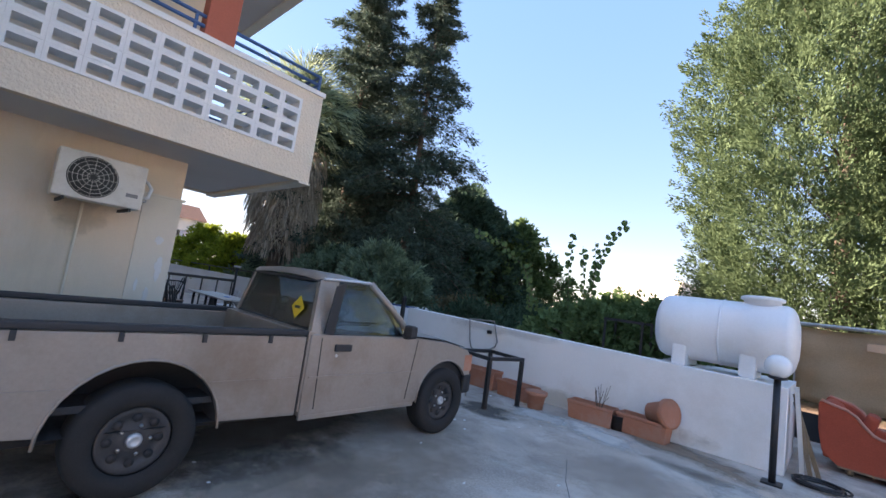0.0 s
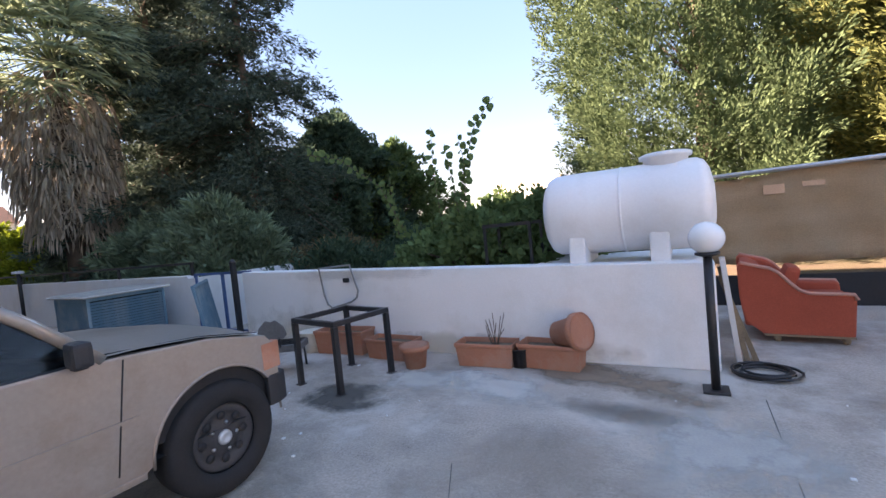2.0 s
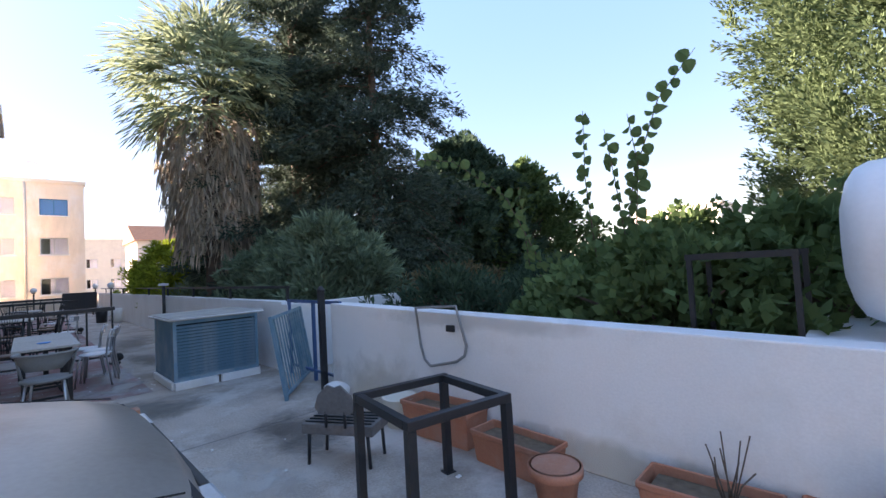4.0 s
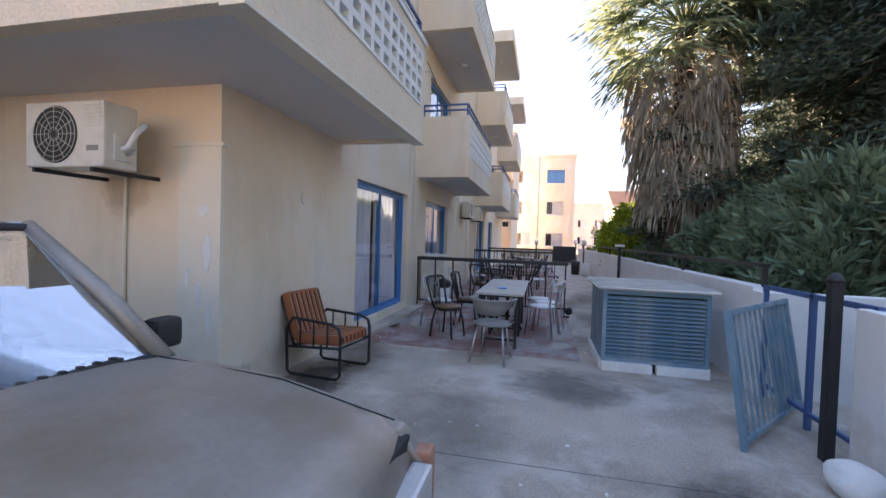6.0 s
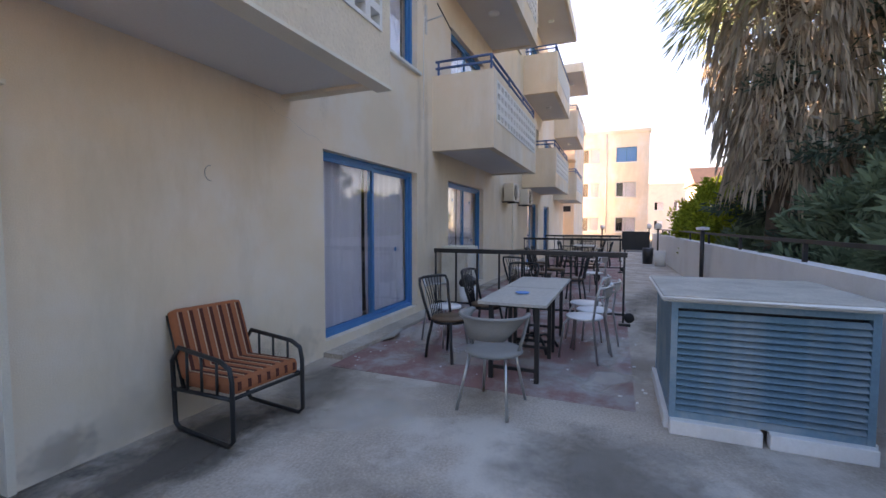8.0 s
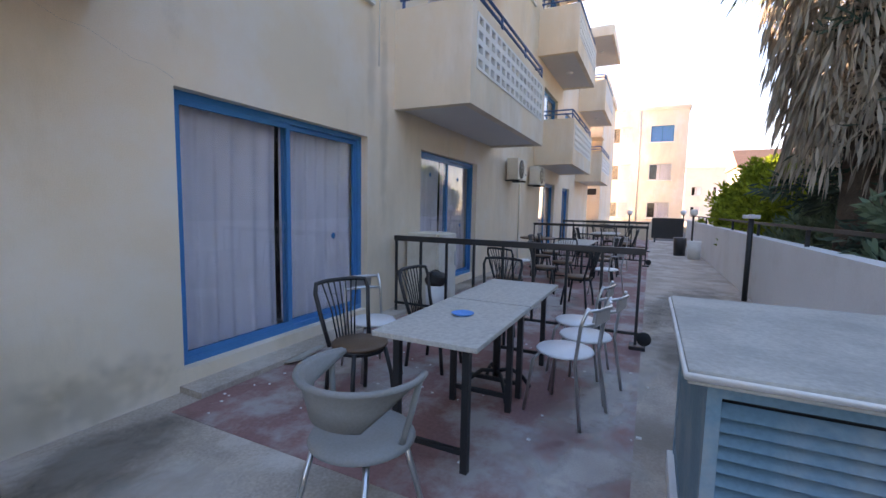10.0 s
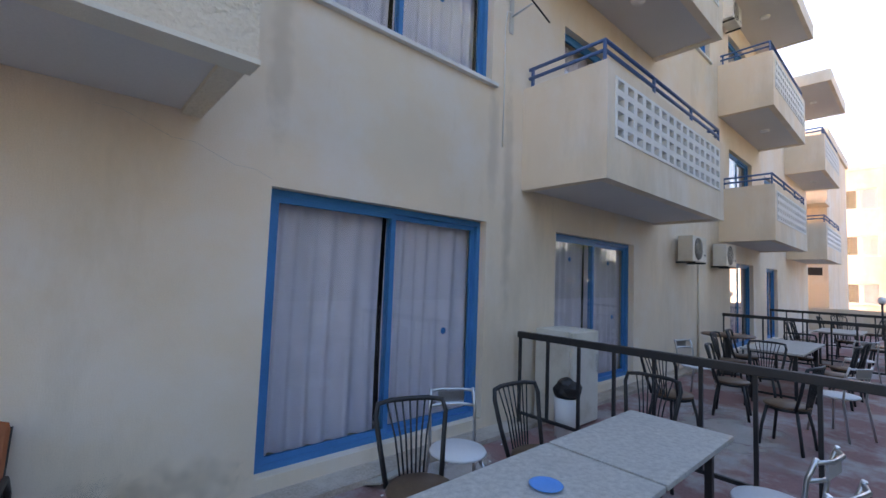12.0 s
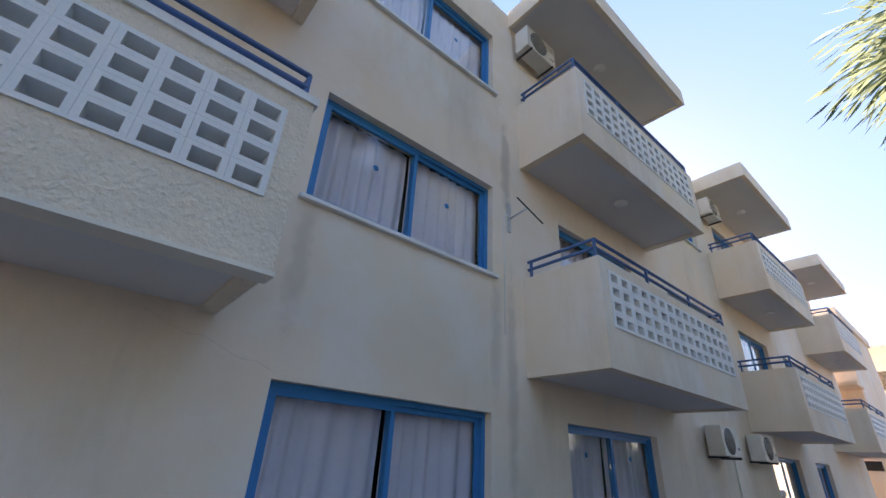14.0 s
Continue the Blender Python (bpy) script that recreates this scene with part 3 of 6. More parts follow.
corner_balcony(2.67, "corner balcony with white breeze-block screens and blue handrail")
corner_balcony(5.78, "upper corner balcony with white breeze-block screens")
e = thing("balcony_column", "terracotta-red column between the corner balconies", "column", pose(-5.27, 1.45, 3.89))
part("shaft", box(-0.11, 0.11, -0.16, 0.16, 0.003, 0.75, bevel=0.01), COLRED, e)
part("capital", box(-0.13, 0.13, -0.2, 0.2, 0.75, 1.85, bevel=0.01), WHITE, e, "white painted capital")


# ---------------------------------------------------------------- air conditioners on walls
def ac_unit(m, label, long_arm=False):
    """An outdoor unit whose back is at y = 0 and whose grille looks along +y."""
    e = thing("air_conditioner", label, "air conditioner", m, "outdoor units")
    w, h, d = 0.38, 0.49, 0.27
    part("casing", box(-w, w, 0.06, 0.06 + d, 0, h, bevel=0.018), ACWHITE, e)
    y = 0.06 + d
    bm = bm_new()
    for r in (0.05, 0.09, 0.13, 0.17, 0.205):
        tube(bm, [(0.08 + r * math.cos(a * math.pi / 14), y + 0.012, h / 2 + r * math.sin(a * math.pi / 14)) for a in range(28)], 0.0025, 5, closed=True)
    for a in range(12):
        c, s = math.cos(a * math.pi / 6), math.sin(a * math.pi / 6)
        tube(bm, [(0.08 + 0.03 * c, y + 0.012, h / 2 + 0.03 * s), (0.08 + 0.205 * c, y + 0.012, h / 2 + 0.205 * s)], 0.0025, 5)
    part("grille", bm, ACWHITE, e, "wire fan guard")
    part("fan_opening", lathe([(0.0001, 0), (0.215, 0), (0.215, 0.004), (0.0001, 0.004)], 28, "y", (0.08, y, h / 2)), GRILLE, e, "dark round fan opening")
    bm = bm_new()
    for i in range(6):
        bx(bm, -0.35, -0.19, y, y + 0.006, 0.30 + i * 0.03, 0.312 + i * 0.03)
    part("louvre", bm, ACWHITE, e)
    valve = part("valve_cover", box(-w - 0.02, -w + 0.002, 0.12, 0.26, 0.06, 0.26, bevel=0.006), ACWHITE, e)
    part("valve", tube(bm_new(), [(-w - 0.02, 0.17, 0.12), (-w - 0.06, 0.17, 0.12), (-w - 0.07, 0.14, 0.16)], 0.012, 6), STEEL, valve, "brass valve stub")
    part("label_plate", box(-0.33, -0.22, y, y + 0.002, 0.12, 0.16), GREYPL, e, "small grey label")
    for s in (-0.28, 0.28):
        part("bracket", box(s - 0.012, s + 0.012, -0.23 if long_arm else 0.0, 0.34, -0.035, -0.002), BLACK, e)
    part("pipe", tube(bm_new(), [(-w, 0.2, 0.15), (-w - 0.07, 0.2, 0.17), (-w - 0.10, 0.16, 0.28), (-w - 0.07, 0.06, 0.36), (-w - 0.02, 0.03, 0.38)], 0.02, 8), WHITE, e, "insulated pipe")
    return e


ac_unit(pose(-6.05, 0.80, 1.90, 0, 0, -90), "dusty outdoor air-conditioning unit under the balcony", True)
ac_unit(pose(-17.0, F, 2.12), "outdoor air-conditioning unit on the facade")
ac_unit(pose(-19.05, F, 2.12), "outdoor air-conditioning unit on the facade")
ac_unit(pose(-12.15, F + 0.02, 8.05), "outdoor air-conditioning unit beside the top balcony")
ac_unit(pose(-19.6, F + 0.02, 8.05), "outdoor air-conditioning unit beside the top balcony")
e = thing("drain_pipe", "thin painted condensate pipe down the wall", "pipe", pose(-6.27, 0.74, 0.3))
part("pipe", tube(bm_new(), [(0.012, 0, 0), (0.012, 0, 1.0), (0.012, 0.01, 1.6)], 0.014, 8), STUCCO_PALE, e)
e = thing("drain_pipe", "thin grey pipe on the facade below an outdoor unit", "pipe", pose(-17.9, F, 0.05))
part("pipe", tube(bm_new(), [(0, 0.02, 0), (0, 0.02, 2.2)], 0.02, 8), STUCCO_PALE, e)


# ---------------------------------------------------------------- pickup truck (nose towards +y)
def pickup():
    e = thing("pickup_truck", "dusty champagne single-cab pickup truck with black steel wheels", "pickup truck", pose(-3.77, 0.0, 0))
    W = 0.75
    RW, FW, R = 0.84, 3.58, 0.34

    def wheel_arch(cy, r, n=12):
        return [(cy + r * math.cos(math.pi * k / n), 0.36 + r * math.sin(math.pi * k / n)) for k in range(n + 1)]

    # bed: side panels with a round arch
    bed = [(-0.42, 0.98), (-0.42, 0.48)]
    bed += [(RW - 0.455, 0.42)] + wheel_arch(RW, 0.455)[::-1][1:-1] + [(RW + 0.455, 0.40), (1.86, 0.38), (1.86, 0.98)]
    for s in (-1, 1):
        p = part("bed_side", extrude(bed, 0.05, "x", s * W - (0.05 if s > 0 else 0), 0.008), CAR, e)
        for c0, c1 in ((-0.40, RW - 0.36), (RW + 0.36, 1.84)):
            part("crease", box(s * W - 0.004, s * W + 0.010, c0, c1, 0.655, 0.672), CAR, p)
        part("bed_rail", box(s * (W - 0.06), s * (W + 0.012), -0.42, 1.86, 0.985, 1.03, bevel=0.012), PLASTIC, e, "black plastic bed rail cap")
        for k in range(5):
            part("tie_hook", box(s * (W + 0.004), s * (W + 0.02), -0.25 + k * 0.45, -0.225 + k * 0.45, 0.93, 0.985), PLASTIC, e)
    part("bed_floor", box(-W + 0.05, W - 0.05, -0.40, 1.86, 0.52, 0.56), PLASTIC, e)
    part("tailgate", box(-W + 0.02, W - 0.02, -0.46, -0.41, 0.52, 0.98, bevel=0.012), CAR, e)
    part("bulkhead", box(-W + 0.05, W - 0.05, 1.80, 1.86, 0.56, 1.02, bevel=0.01), CAR, e)

    # cab lower body and front wings in one side outline
    low = [(1.90, 0.36), (1.90, 1.0), (2.90, 1.0), (3.14, 0.985), (3.55, 0.955), (3.92, 0.875), (4.0, 0.79), (4.0, 0.55), (FW + 0.44, 0.50)]
    low += wheel_arch(FW, 0.40)[1:-1] + [(FW - 0.40, 0.38), (3.1, 0.34)]
    for s in (-1, 1):
        p = part("body_side", extrude(low, 0.07, "x", s * W - (0.07 if s > 0 else 0), 0.012), CAR, e)
        part("crease", box(s * W - 0.004, s * W + 0.010, 1.93, 3.14, 0.655, 0.672), CAR, p)
        part("sill_trim", box(s * W - 0.02, s * W + 0.006, 1.9, 3.14, 0.335, 0.37, bevel=0.005), CAR, p)
        # door seams
        for g0, g1 in ((2.02, 2.0), (3.02, 3.10)):
            part("door_gap", bars([(s * (W + 0.001), g0, 0.41), (s * (W + 0.001), g1, 0.97)], r=0.004), DARK, p, "dark door seam")
        part("door_handle", box(s * W - 0.01, s * W + 0.018, 2.13, 2.30, 0.865, 0.925, bevel=0.012), PLASTIC, e, "black door handle")
        part("lock", lathe([(0.0001, 0), (0.014, 0), (0.012, 0.006)], 12, "x", (s * W, 2.16, 0.83)), ALU, e)
        # mirror
        mi = part("mirror", box(s * (W + 0.02), s * (W + 0.14), 2.86, 2.94, 1.0, 1.12, bevel=0.025), PLASTIC, e, "black door mirror")
        part("mirror_arm", box(s * (W - 0.03), s * (W + 0.06), 2.89, 2.94, 0.985, 1.03), PLASTIC, mi)
        # arch lip
        for cy, rr in ((RW, 0.46), (FW, 0.405)):
            part("arch_lip", tube(bm_new(), [(s * W, cy + rr * math.cos(math.pi * k / 16), 0.36 + rr * math.sin(math.pi * k / 16)) for k in range(17)], 0.009, 6), CAR, e)
            liner = lathe([(0.05, 0.0), (rr - 0.01, 0.0), (rr - 0.01, 0.28)] if s > 0 else [(rr - 0.01, 0.0), (rr - 0.01, 0.28), (0.05, 0.28)], 24, "x", (s * W - (0.30 if s > 0 else -0.02), cy, 0.36), False)
            for v in liner.verts:
                v.co.z = max(v.co.z, 0.40)
            part("arch_liner", liner, DARK, e)
    # bonnet with a gentle crown
    bm = bm_new()
    rows = []
    for y, z in ((2.98, 1.005), (3.2, 1.0), (3.5, 0.972), (3.8, 0.922), (3.95, 0.872), (4.0, 0.80), (4.01, 0.66)):
        rows.append([bm.verts.new((W * u * (0.985 if y < 3.9 else 0.97), y - 0.05 * abs(u) ** 3 * (y > 3.7), z + 0.035 * (1 - u * u) * (z > 0.7))) for u in (-1, -0.97, -0.8, -0.5, -0.2, 0, 0.2, 0.5, 0.8, 0.97, 1)])
    for A, B in zip(rows, rows[1:]):
        for k in range(len(A) - 1):
            bm.faces.new((A[k], A[k + 1], B[k + 1], B[k])).smooth = True
    bonnet = part("bonnet", bm, CAR, e, "dusty bonnet")
    for s in (-1, 1):
        part("bonnet_seam", bars([(s * 0.70, 3.02, 1.012), (s * 0.715, 3.5, 0.977), (s * 0.70, 3.9, 0.898)], r=0.003), DARK, bonnet)
    part("cowl", box(-0.70, 0.70, 2.86, 3.0, 0.985, 1.018, bevel=0.01), PLASTIC, e, "black plastic cowl")
    cw = part("cowl_grille", box(-0.6, 0.6, 2.92, 2.985, 1.018, 1.03), GRILLE, e)
    for k in range(24):
        part("vent_slat", box(-0.58 + k * 0.05, -0.565 + k * 0.05, 2.922, 2.983, 1.03, 1.036), PLASTIC, cw)
    for x in (-0.55, 0.05):
        wp = part("wiper", tube(bm_new(), [(x, 2.9, 1.03), (x + 0.28, 2.83, 1.09), (x + 0.52, 2.80, 1.10)], 0.009, 6), PLASTIC, e)
        part("wiper_blade", tube(bm_new(), [(x + 0.05, 2.80, 1.115), (x + 0.58, 2.78, 1.12)], 0.008, 6), BLACK, wp)
    # grille, lights and bumper
    part("grille", box(-0.45, 0.45, 4.0, 4.03, 0.62, 0.80, bevel=0.008), GRILLE, e)
    for s in (-1, 1):
        part("headlight", box(s * 0.45, s * 0.67, 3.97, 4.035, 0.62, 0.80, bevel=0.012), ALU, e, "clear headlight")
        part("indicator", box(s * 0.685, s * 0.752, 3.88, 4.02, 0.64, 0.82, bevel=0.01), TERRA, e, "amber indicator lamp")
    part("bumper", extrude([(-0.762, 3.90), (-0.762, 3.98), (-0.73, 4.06), (-0.4, 4.12), (0.4, 4.12), (0.73, 4.06), (0.762, 3.98), (0.762, 3.90), (0.72, 3.90), (0.72, 3.96), (-0.72, 3.96), (-0.72, 3.90)], 0.20, "z", 0.40, 0.012), PLASTIC, e, "black plastic front bumper")
    part("chassis", box(-0.5, 0.5, -0.4, 3.95, 0.30, 0.46), DARK, e)
    part("engine_bay", box(-0.70, 0.70, 3.0, 3.95, 0.46, 0.86), DARK, e)
    part("firewall", box(-W + .07, W - .07, 2.88, 2.98, 0.40, 0.985), DARK, e)
    # cab upper: pillars and roof
    zr = 1.485
    bot, top = W - 0.015, W - 0.12
    roof = bm_new()
    rr = []
    for y, dz in ((1.97, -0.06), (2.0, -0.015), (2.1, 0.0), (2.3, 0.0), (2.46, -0.02), (2.54, -0.06)):
        rr.append([roof.verts.new((top * u, y, zr + dz + 0.03 * (1 - u * u) - (0.03 if abs(u) == 1 else 0))) for u in (-1, -0.95, -0.6, 0, 0.6, 0.95, 1)])
    for A, B in zip(rr, rr[1:]):
        for k in range(len(A) - 1):
            roof.faces.new((A[k], A[k + 1], B[k + 1], B[k])).smooth = True
    part("roof", roof, CAR, e)
    part("headlining", box(-top + .02, top - .02, 2.0, 2.5, 1.40, 1.42), DARK, e)
    for s in (-1, 1):
        b, t = s * bot, s * top
        part("a_pillar", tube(bm_new(), [(b, 3.02, 0.99), (s * (bot - 0.05), 2.78, 1.23), (t, 2.50, 1.455)], 0.03, 8), CAR, e)
        quad = [(b, 2.02, 1.0), (b, 1.90, 1.0), (t, 1.975, 1.43), (t, 2.16, 1.455)]
        bm = bm_new()
        inner = [(x - s * 0.05, y, z) for x, y, z in quad]
        A = [bm.verts.new(p) for p in quad]
        B = [bm.verts.new(p) for p in inner]
        bm.faces.new(A), bm.faces.new(B[::-1])
        for k in range(4):
            bm.faces.new((A[k], B[k], B[(k + 1) % 4], A[(k + 1) % 4]))
        part("b_pillar", bm, CAR, e)
        part("vent_trim", extrude([(2.0, 1.01), (2.09, 1.0), (2.14, 1.44), (2.05, 1.40)], s * 0.014, "x", s * (W - 0.075), 0.003), PLASTIC, e, "black quarter trim",
             m=Matrix.Translation((s * 0.078, 0, 0)) @ Matrix.Shear("XZ", 4, (0, 0)))
        part("roof_gutter", tube(bm_new(), [(t + s * 0.012, 2.0, 1.445), (t + s * 0.012, 2.48, 1.462), (s * (bot - 0.035), 2.80, 1.23), (b + s * 0.005, 3.0, 1.0)], 0.012, 6), ALU, e, "pale window surround")
        g = bm_new()
        vs = [g.verts.new(p) for p in ((b, 2.08, 0.99), (b, 2.98, 0.99), (t, 2.50, 1.445), (t, 2.17, 1.445))]
        g.faces.new(vs)
        bmesh.ops.solidify(g, geom=g.faces[:], thickness=0.005)
        part("side_window", g, CARGLASS, e, "tinted side window").visible_shadow = False
        part("window_seal", bars([(b, 2.06, 0.995), (b, 3.0, 0.995)], r=0.012), PLASTIC, e)
    for nm, y0, y1, zb, zt in (("windscreen", 3.0, 2.52, 1.0, 1.45), ("rear_window", 1.92, 1.985, 1.02, 1.425)):
        g = bm_new()
        vs = [g.verts.new(p) for p in ((-bot + 0.03, y0, zb), (bot - 0.03, y0, zb), (top - 0.02, y1, zt), (-top + 0.02, y1, zt))]
        g.faces.new(vs)
        bmesh.ops.solidify(g, geom=g.faces[:], thickness=0.005)
        w = part(nm, g, CARGLASS, e, "tinted glass")
        w.visible_shadow = False
        c = [(-bot + 0.02, y0, zb), (bot - 0.02, y0, zb), (top - 0.01, y1, zt), (-top + 0.01, y1, zt)]
        part("rubber_seal", tube(bm_new(), c, 0.016, 6, closed=True), PLASTIC, w)
    # dark strips added in the cab-to-bed gap paint its shade
    for s in (-1, 1):
        part("gap_shade", box(s * (W - 0.06), s * (W - 0.03), 1.858, 1.902, 0.40, 0.985), DARK, e, "dark strip painting the shade in the gap between cab and bed")
    part("cab_back", box(-bot, bot, 1.885, 1.93, 0.4, 1.02), CAR, e)
    st = part("warning_sticker", extrude([(0, 0.10), (0.10, 0), (0, -0.10), (-0.10, 0)], 0.004, "y", 0), YELLOW, e, "yellow diamond sticker on the rear window", m=pose(0.42, 1.925, 1.18, -8))
    part("sticker_bar", box(-0.04, 0.04, -0.004, -0.001, -0.012, 0.012), BLACK, st)
    for x in (-0.38, 0.38):
        seat = part("seat", box(x - 0.26, x + 0.26, 2.12, 2.6, 0.5, 0.68, bevel=0.05), DARK, e)
        part("backrest", box(x - 0.25, x + 0.25, 2.02, 2.14, 0.66, 1.22, bevel=0.05), DARK, seat)
    part("dashboard", box(-0.68, 0.68, 2.74, 2.95, 0.75, 0.98, bevel=0.04), DARK, e)
    part("steering_wheel", tube(bm_new(), [(-0.36 + 0.18 * math.cos(a * math.pi / 10), 2.66 - 0.05 * math.sin(a * math.pi / 10), 0.98 + 0.17 * math.sin(a * math.pi / 10)) for a in range(20)], 0.014, 6, closed=True), PLASTIC, e)
    # wheels
    for s in (-1, 1):
        for cy in (RW, FW):
            w = part("wheel", lathe([(0.10, -0.10), (0.20, -0.10), (0.20, 0.07), (0.185, 0.085), (0.15, 0.06), (0.11, 0.05), (0.07, 0.075), (0.055, 0.075)], 28, "x"), RIM, e, "black steel wheel",
                     m=Matrix.Translation((s * (W - 0.10), cy, R)) @ Matrix.Diagonal((s, 1, 1, 1)))
            part("tyre", lathe([(0.19, -0.10), (0.26, -0.115), (0.315, -0.11), (0.335, -0.085), (R, -0.04), (R, 0.04), (0.335, 0.085), (0.315, 0.11), (0.26, 0.115), (0.205, 0.10), (0.20, 0.08)], 40, "x", caps=False), RUBBER, w, "black tyre")
            part("hub_cap", lathe([(0.046, 0.07), (0.042, 0.09), (0.026, 0.10), (0.02, 0.092), (0.0001, 0.092)], 16, "x"), ALU, w, "bright hub cap")
            # dark discs on the closed rim paint the shade of its round holes
            for k in range(8):
                a = k * math.pi / 4
                part("hole_shade", lathe([(0.0001, 0.0), (0.026, 0.0), (0.026, 0.006), (0.0001, 0.006)], 10, "x", (0.063, 0.132 * math.cos(a), 0.132 * math.sin(a))), DARK, w)
            for k in range(5):
                a = k * 2 * math.pi / 5
                part("wheel_nut", lathe([(0.012, 0.05), (0.012, 0.075), (0.0001, 0.08)], 6, "x", (0.0, 0.085 * math.cos(a), 0.085 * math.sin(a))), STEEL, w)
    return e


pickup()

# ---------------------------------------------------------------- white garden wall and rear wall
bm = extrude([(-6.62, 0), (-0.33, 0), (-0.33, 0.96), (-2.0, 0.99), (-6.62, 1.08)], 0.22, "y", 6.36, 0.012)
structure("wall_garden", bm, WALLWHITE, "low whitewashed garden wall with a chipped top", "wall")
rng = random.Random(5)
structure("tank_base", box(-2.05, -0.33, 6.58, 7.9, 0.0, 0.95), WALLWHITE, "whitewashed platform under the water tank", "platform")
structure("wall_rear", box(-31, -8.2, 6.42, 6.62, -0.1, 1.06), WALLWHITE, "pale rendered boundary wall of the terrace", "wall")
structure("wall_rear_return", box(-8.2, -8.0, 6.42, 8.6, -0.1, 1.02), WALLWHITE, "short return of the boundary wall", "wall")
structure("wall_carpark", box(-31.3, -31.1, -1, 5.0, -0.1, 0.95), STUCCO, "low cream wall at the car park", "wall")
structure("wall_yard_east", box(9.0, 9.2, -9.2, 11.6, -0.1, 2.2), STUCCO, "plain yard wall", "wall")

e = thing("wall_railing", "black steel handrail on the boundary wall", "railing", pose(-8.2, 6.52, 1.06))
for k in range(9):
    part("post", box(-0.02 - k * 2.6, 0.02 - k * 2.6, -0.02, 0.02, 0, 0.22), BLACK, e)
part("handrail", box(-22.6, 0.05, -0.02, 0.02, 0.20, 0.24), BLACK, e)


def lamp_post(m, h, label, group="lamp posts"):
    e = thing("lamp_post", label, "lamp", m, group)
    part("post", tube(bm_new(), [(0, 0, 0), (0, 0, h)], 0.032, 10), BLACK, e)
    part("base_plate", box(-0.09, 0.09, -0.09, 0.09, 0, 0.02, bevel=0.004), BLACK, e)
    part("collar", lathe([(0.05, h), (0.085, h + 0.012), (0.085, h + 0.03), (0.05, h + 0.035)], 16), BLACK, e)
    part("globe", lathe([(0.05, h + 0.03)] + [(0.125 * math.sin(math.pi * (k + 2) / 14), h + 0.14 - 0.125 * math.cos(math.pi * (k + 2) / 14)) for k in range(11)] + [(0.0001, h + 0.265)], 20), LAMPWHITE, e, "white opal globe")
    return e


lamp_post(pose(-0.40, 5.90, 0), 1.06, "black post with white globe lamp beside the garden wall")
lamp_post(pose(-24.0, 6.15, 0), 1.3, "black lamp post with white globe on the terrace")
lamp_post(pose(-30.0, 6.2, 0), 1.3, "black lamp post with white globe on the terrace")
lamp_post(pose(-29.6, 3.9, 0.0), 1.25, "black lamp post with white globe on the terrace")
e = thing("floodlight", "black spotlight post on the boundary wall", "lamp", pose(-15.4, 6.30, 0))
part("post", tube(bm_new(), [(0, 0, 0), (0, 0, 1.36)], 0.04, 10), BLACK, e)
part("spot", box(-0.12, 0.12, -0.03, 0.03, 1.36, 1.43, bevel=0.01), ALU, e, "pale lamp head")
part("spot", box(-0.03, 0.03, -0.12, 0.12, 1.36, 1.42, bevel=0.01), ALU, e)
e = thing("black_post", "black steel post at the garden wall's end", "post", pose(-6.70, 6.28, 0))
part("post", box(-0.035, 0.035, -0.035, 0.035, 0, 1.24, bevel=0.006), BLACK, e)
part("cap", lathe([(0.05, 1.24), (0.05, 1.26), (0.02, 1.30), (0.0001, 1.31)], 12), BLACK, e)

# ---------------------------------------------------------------- water tank
e = thing("water_tank", "white horizontal fibreglass water tank on short legs", "water tank", pose(-1.06, 6.86, 0.96))
prof = [(0.0001, -0.80), (0.20, -0.79), (0.33, -0.76), (0.40, -0.72), (0.43, -0.66), (0.435, -0.30), (0.43, -0.29), (0.43, 0.29), (0.435, 0.30), (0.43, 0.66), (0.40, 0.72), (0.33, 0.76), (0.20, 0.79), (0.0001, 0.80)]
part("body", lathe(prof, 40, "x", (0, 0, 0.52)), TANK, e)
part("hatch", lathe([(0.20, 0.86), (0.20, 0.98), (0.235, 0.985), (0.235, 1.02), (0.20, 1.035), (0.0001, 1.04)], 28, "z", (0.40, 0, 0)), TANK, e, "round screw lid")
for x in (-0.42, 0.33):
    part("leg", box(x - 0.10, x + 0.07, -0.36, 0.36, 0, 0.32, bevel=0.025), TANK, e)
part("seam", lathe([(0.436, -0.012), (0.44, 0.0), (0.436, 0.012)], 40, "x", (0.0, 0, 0.52)), TANK, e)
e = thing("steel_stand", "black steel frame behind the wall beside the tank", "frame", pose(-2.35, 6.95, 0.0))
for x, y in ((-0.25, -0.2), (0.3, -0.2), (-0.25, 0.25), (0.3, 0.25)):
    part("leg", box(x - 0.015, x + 0.015, y - 0.015, y + 0.015, 0, 1.45), BLACK, e)
part("top_bar", box(-0.27, 0.32, -0.22, -0.19, 1.42, 1.46), BLACK, e)
part("top_bar", box(-0.27, 0.32, 0.24, 0.27, 1.42, 1.46), BLACK, e)


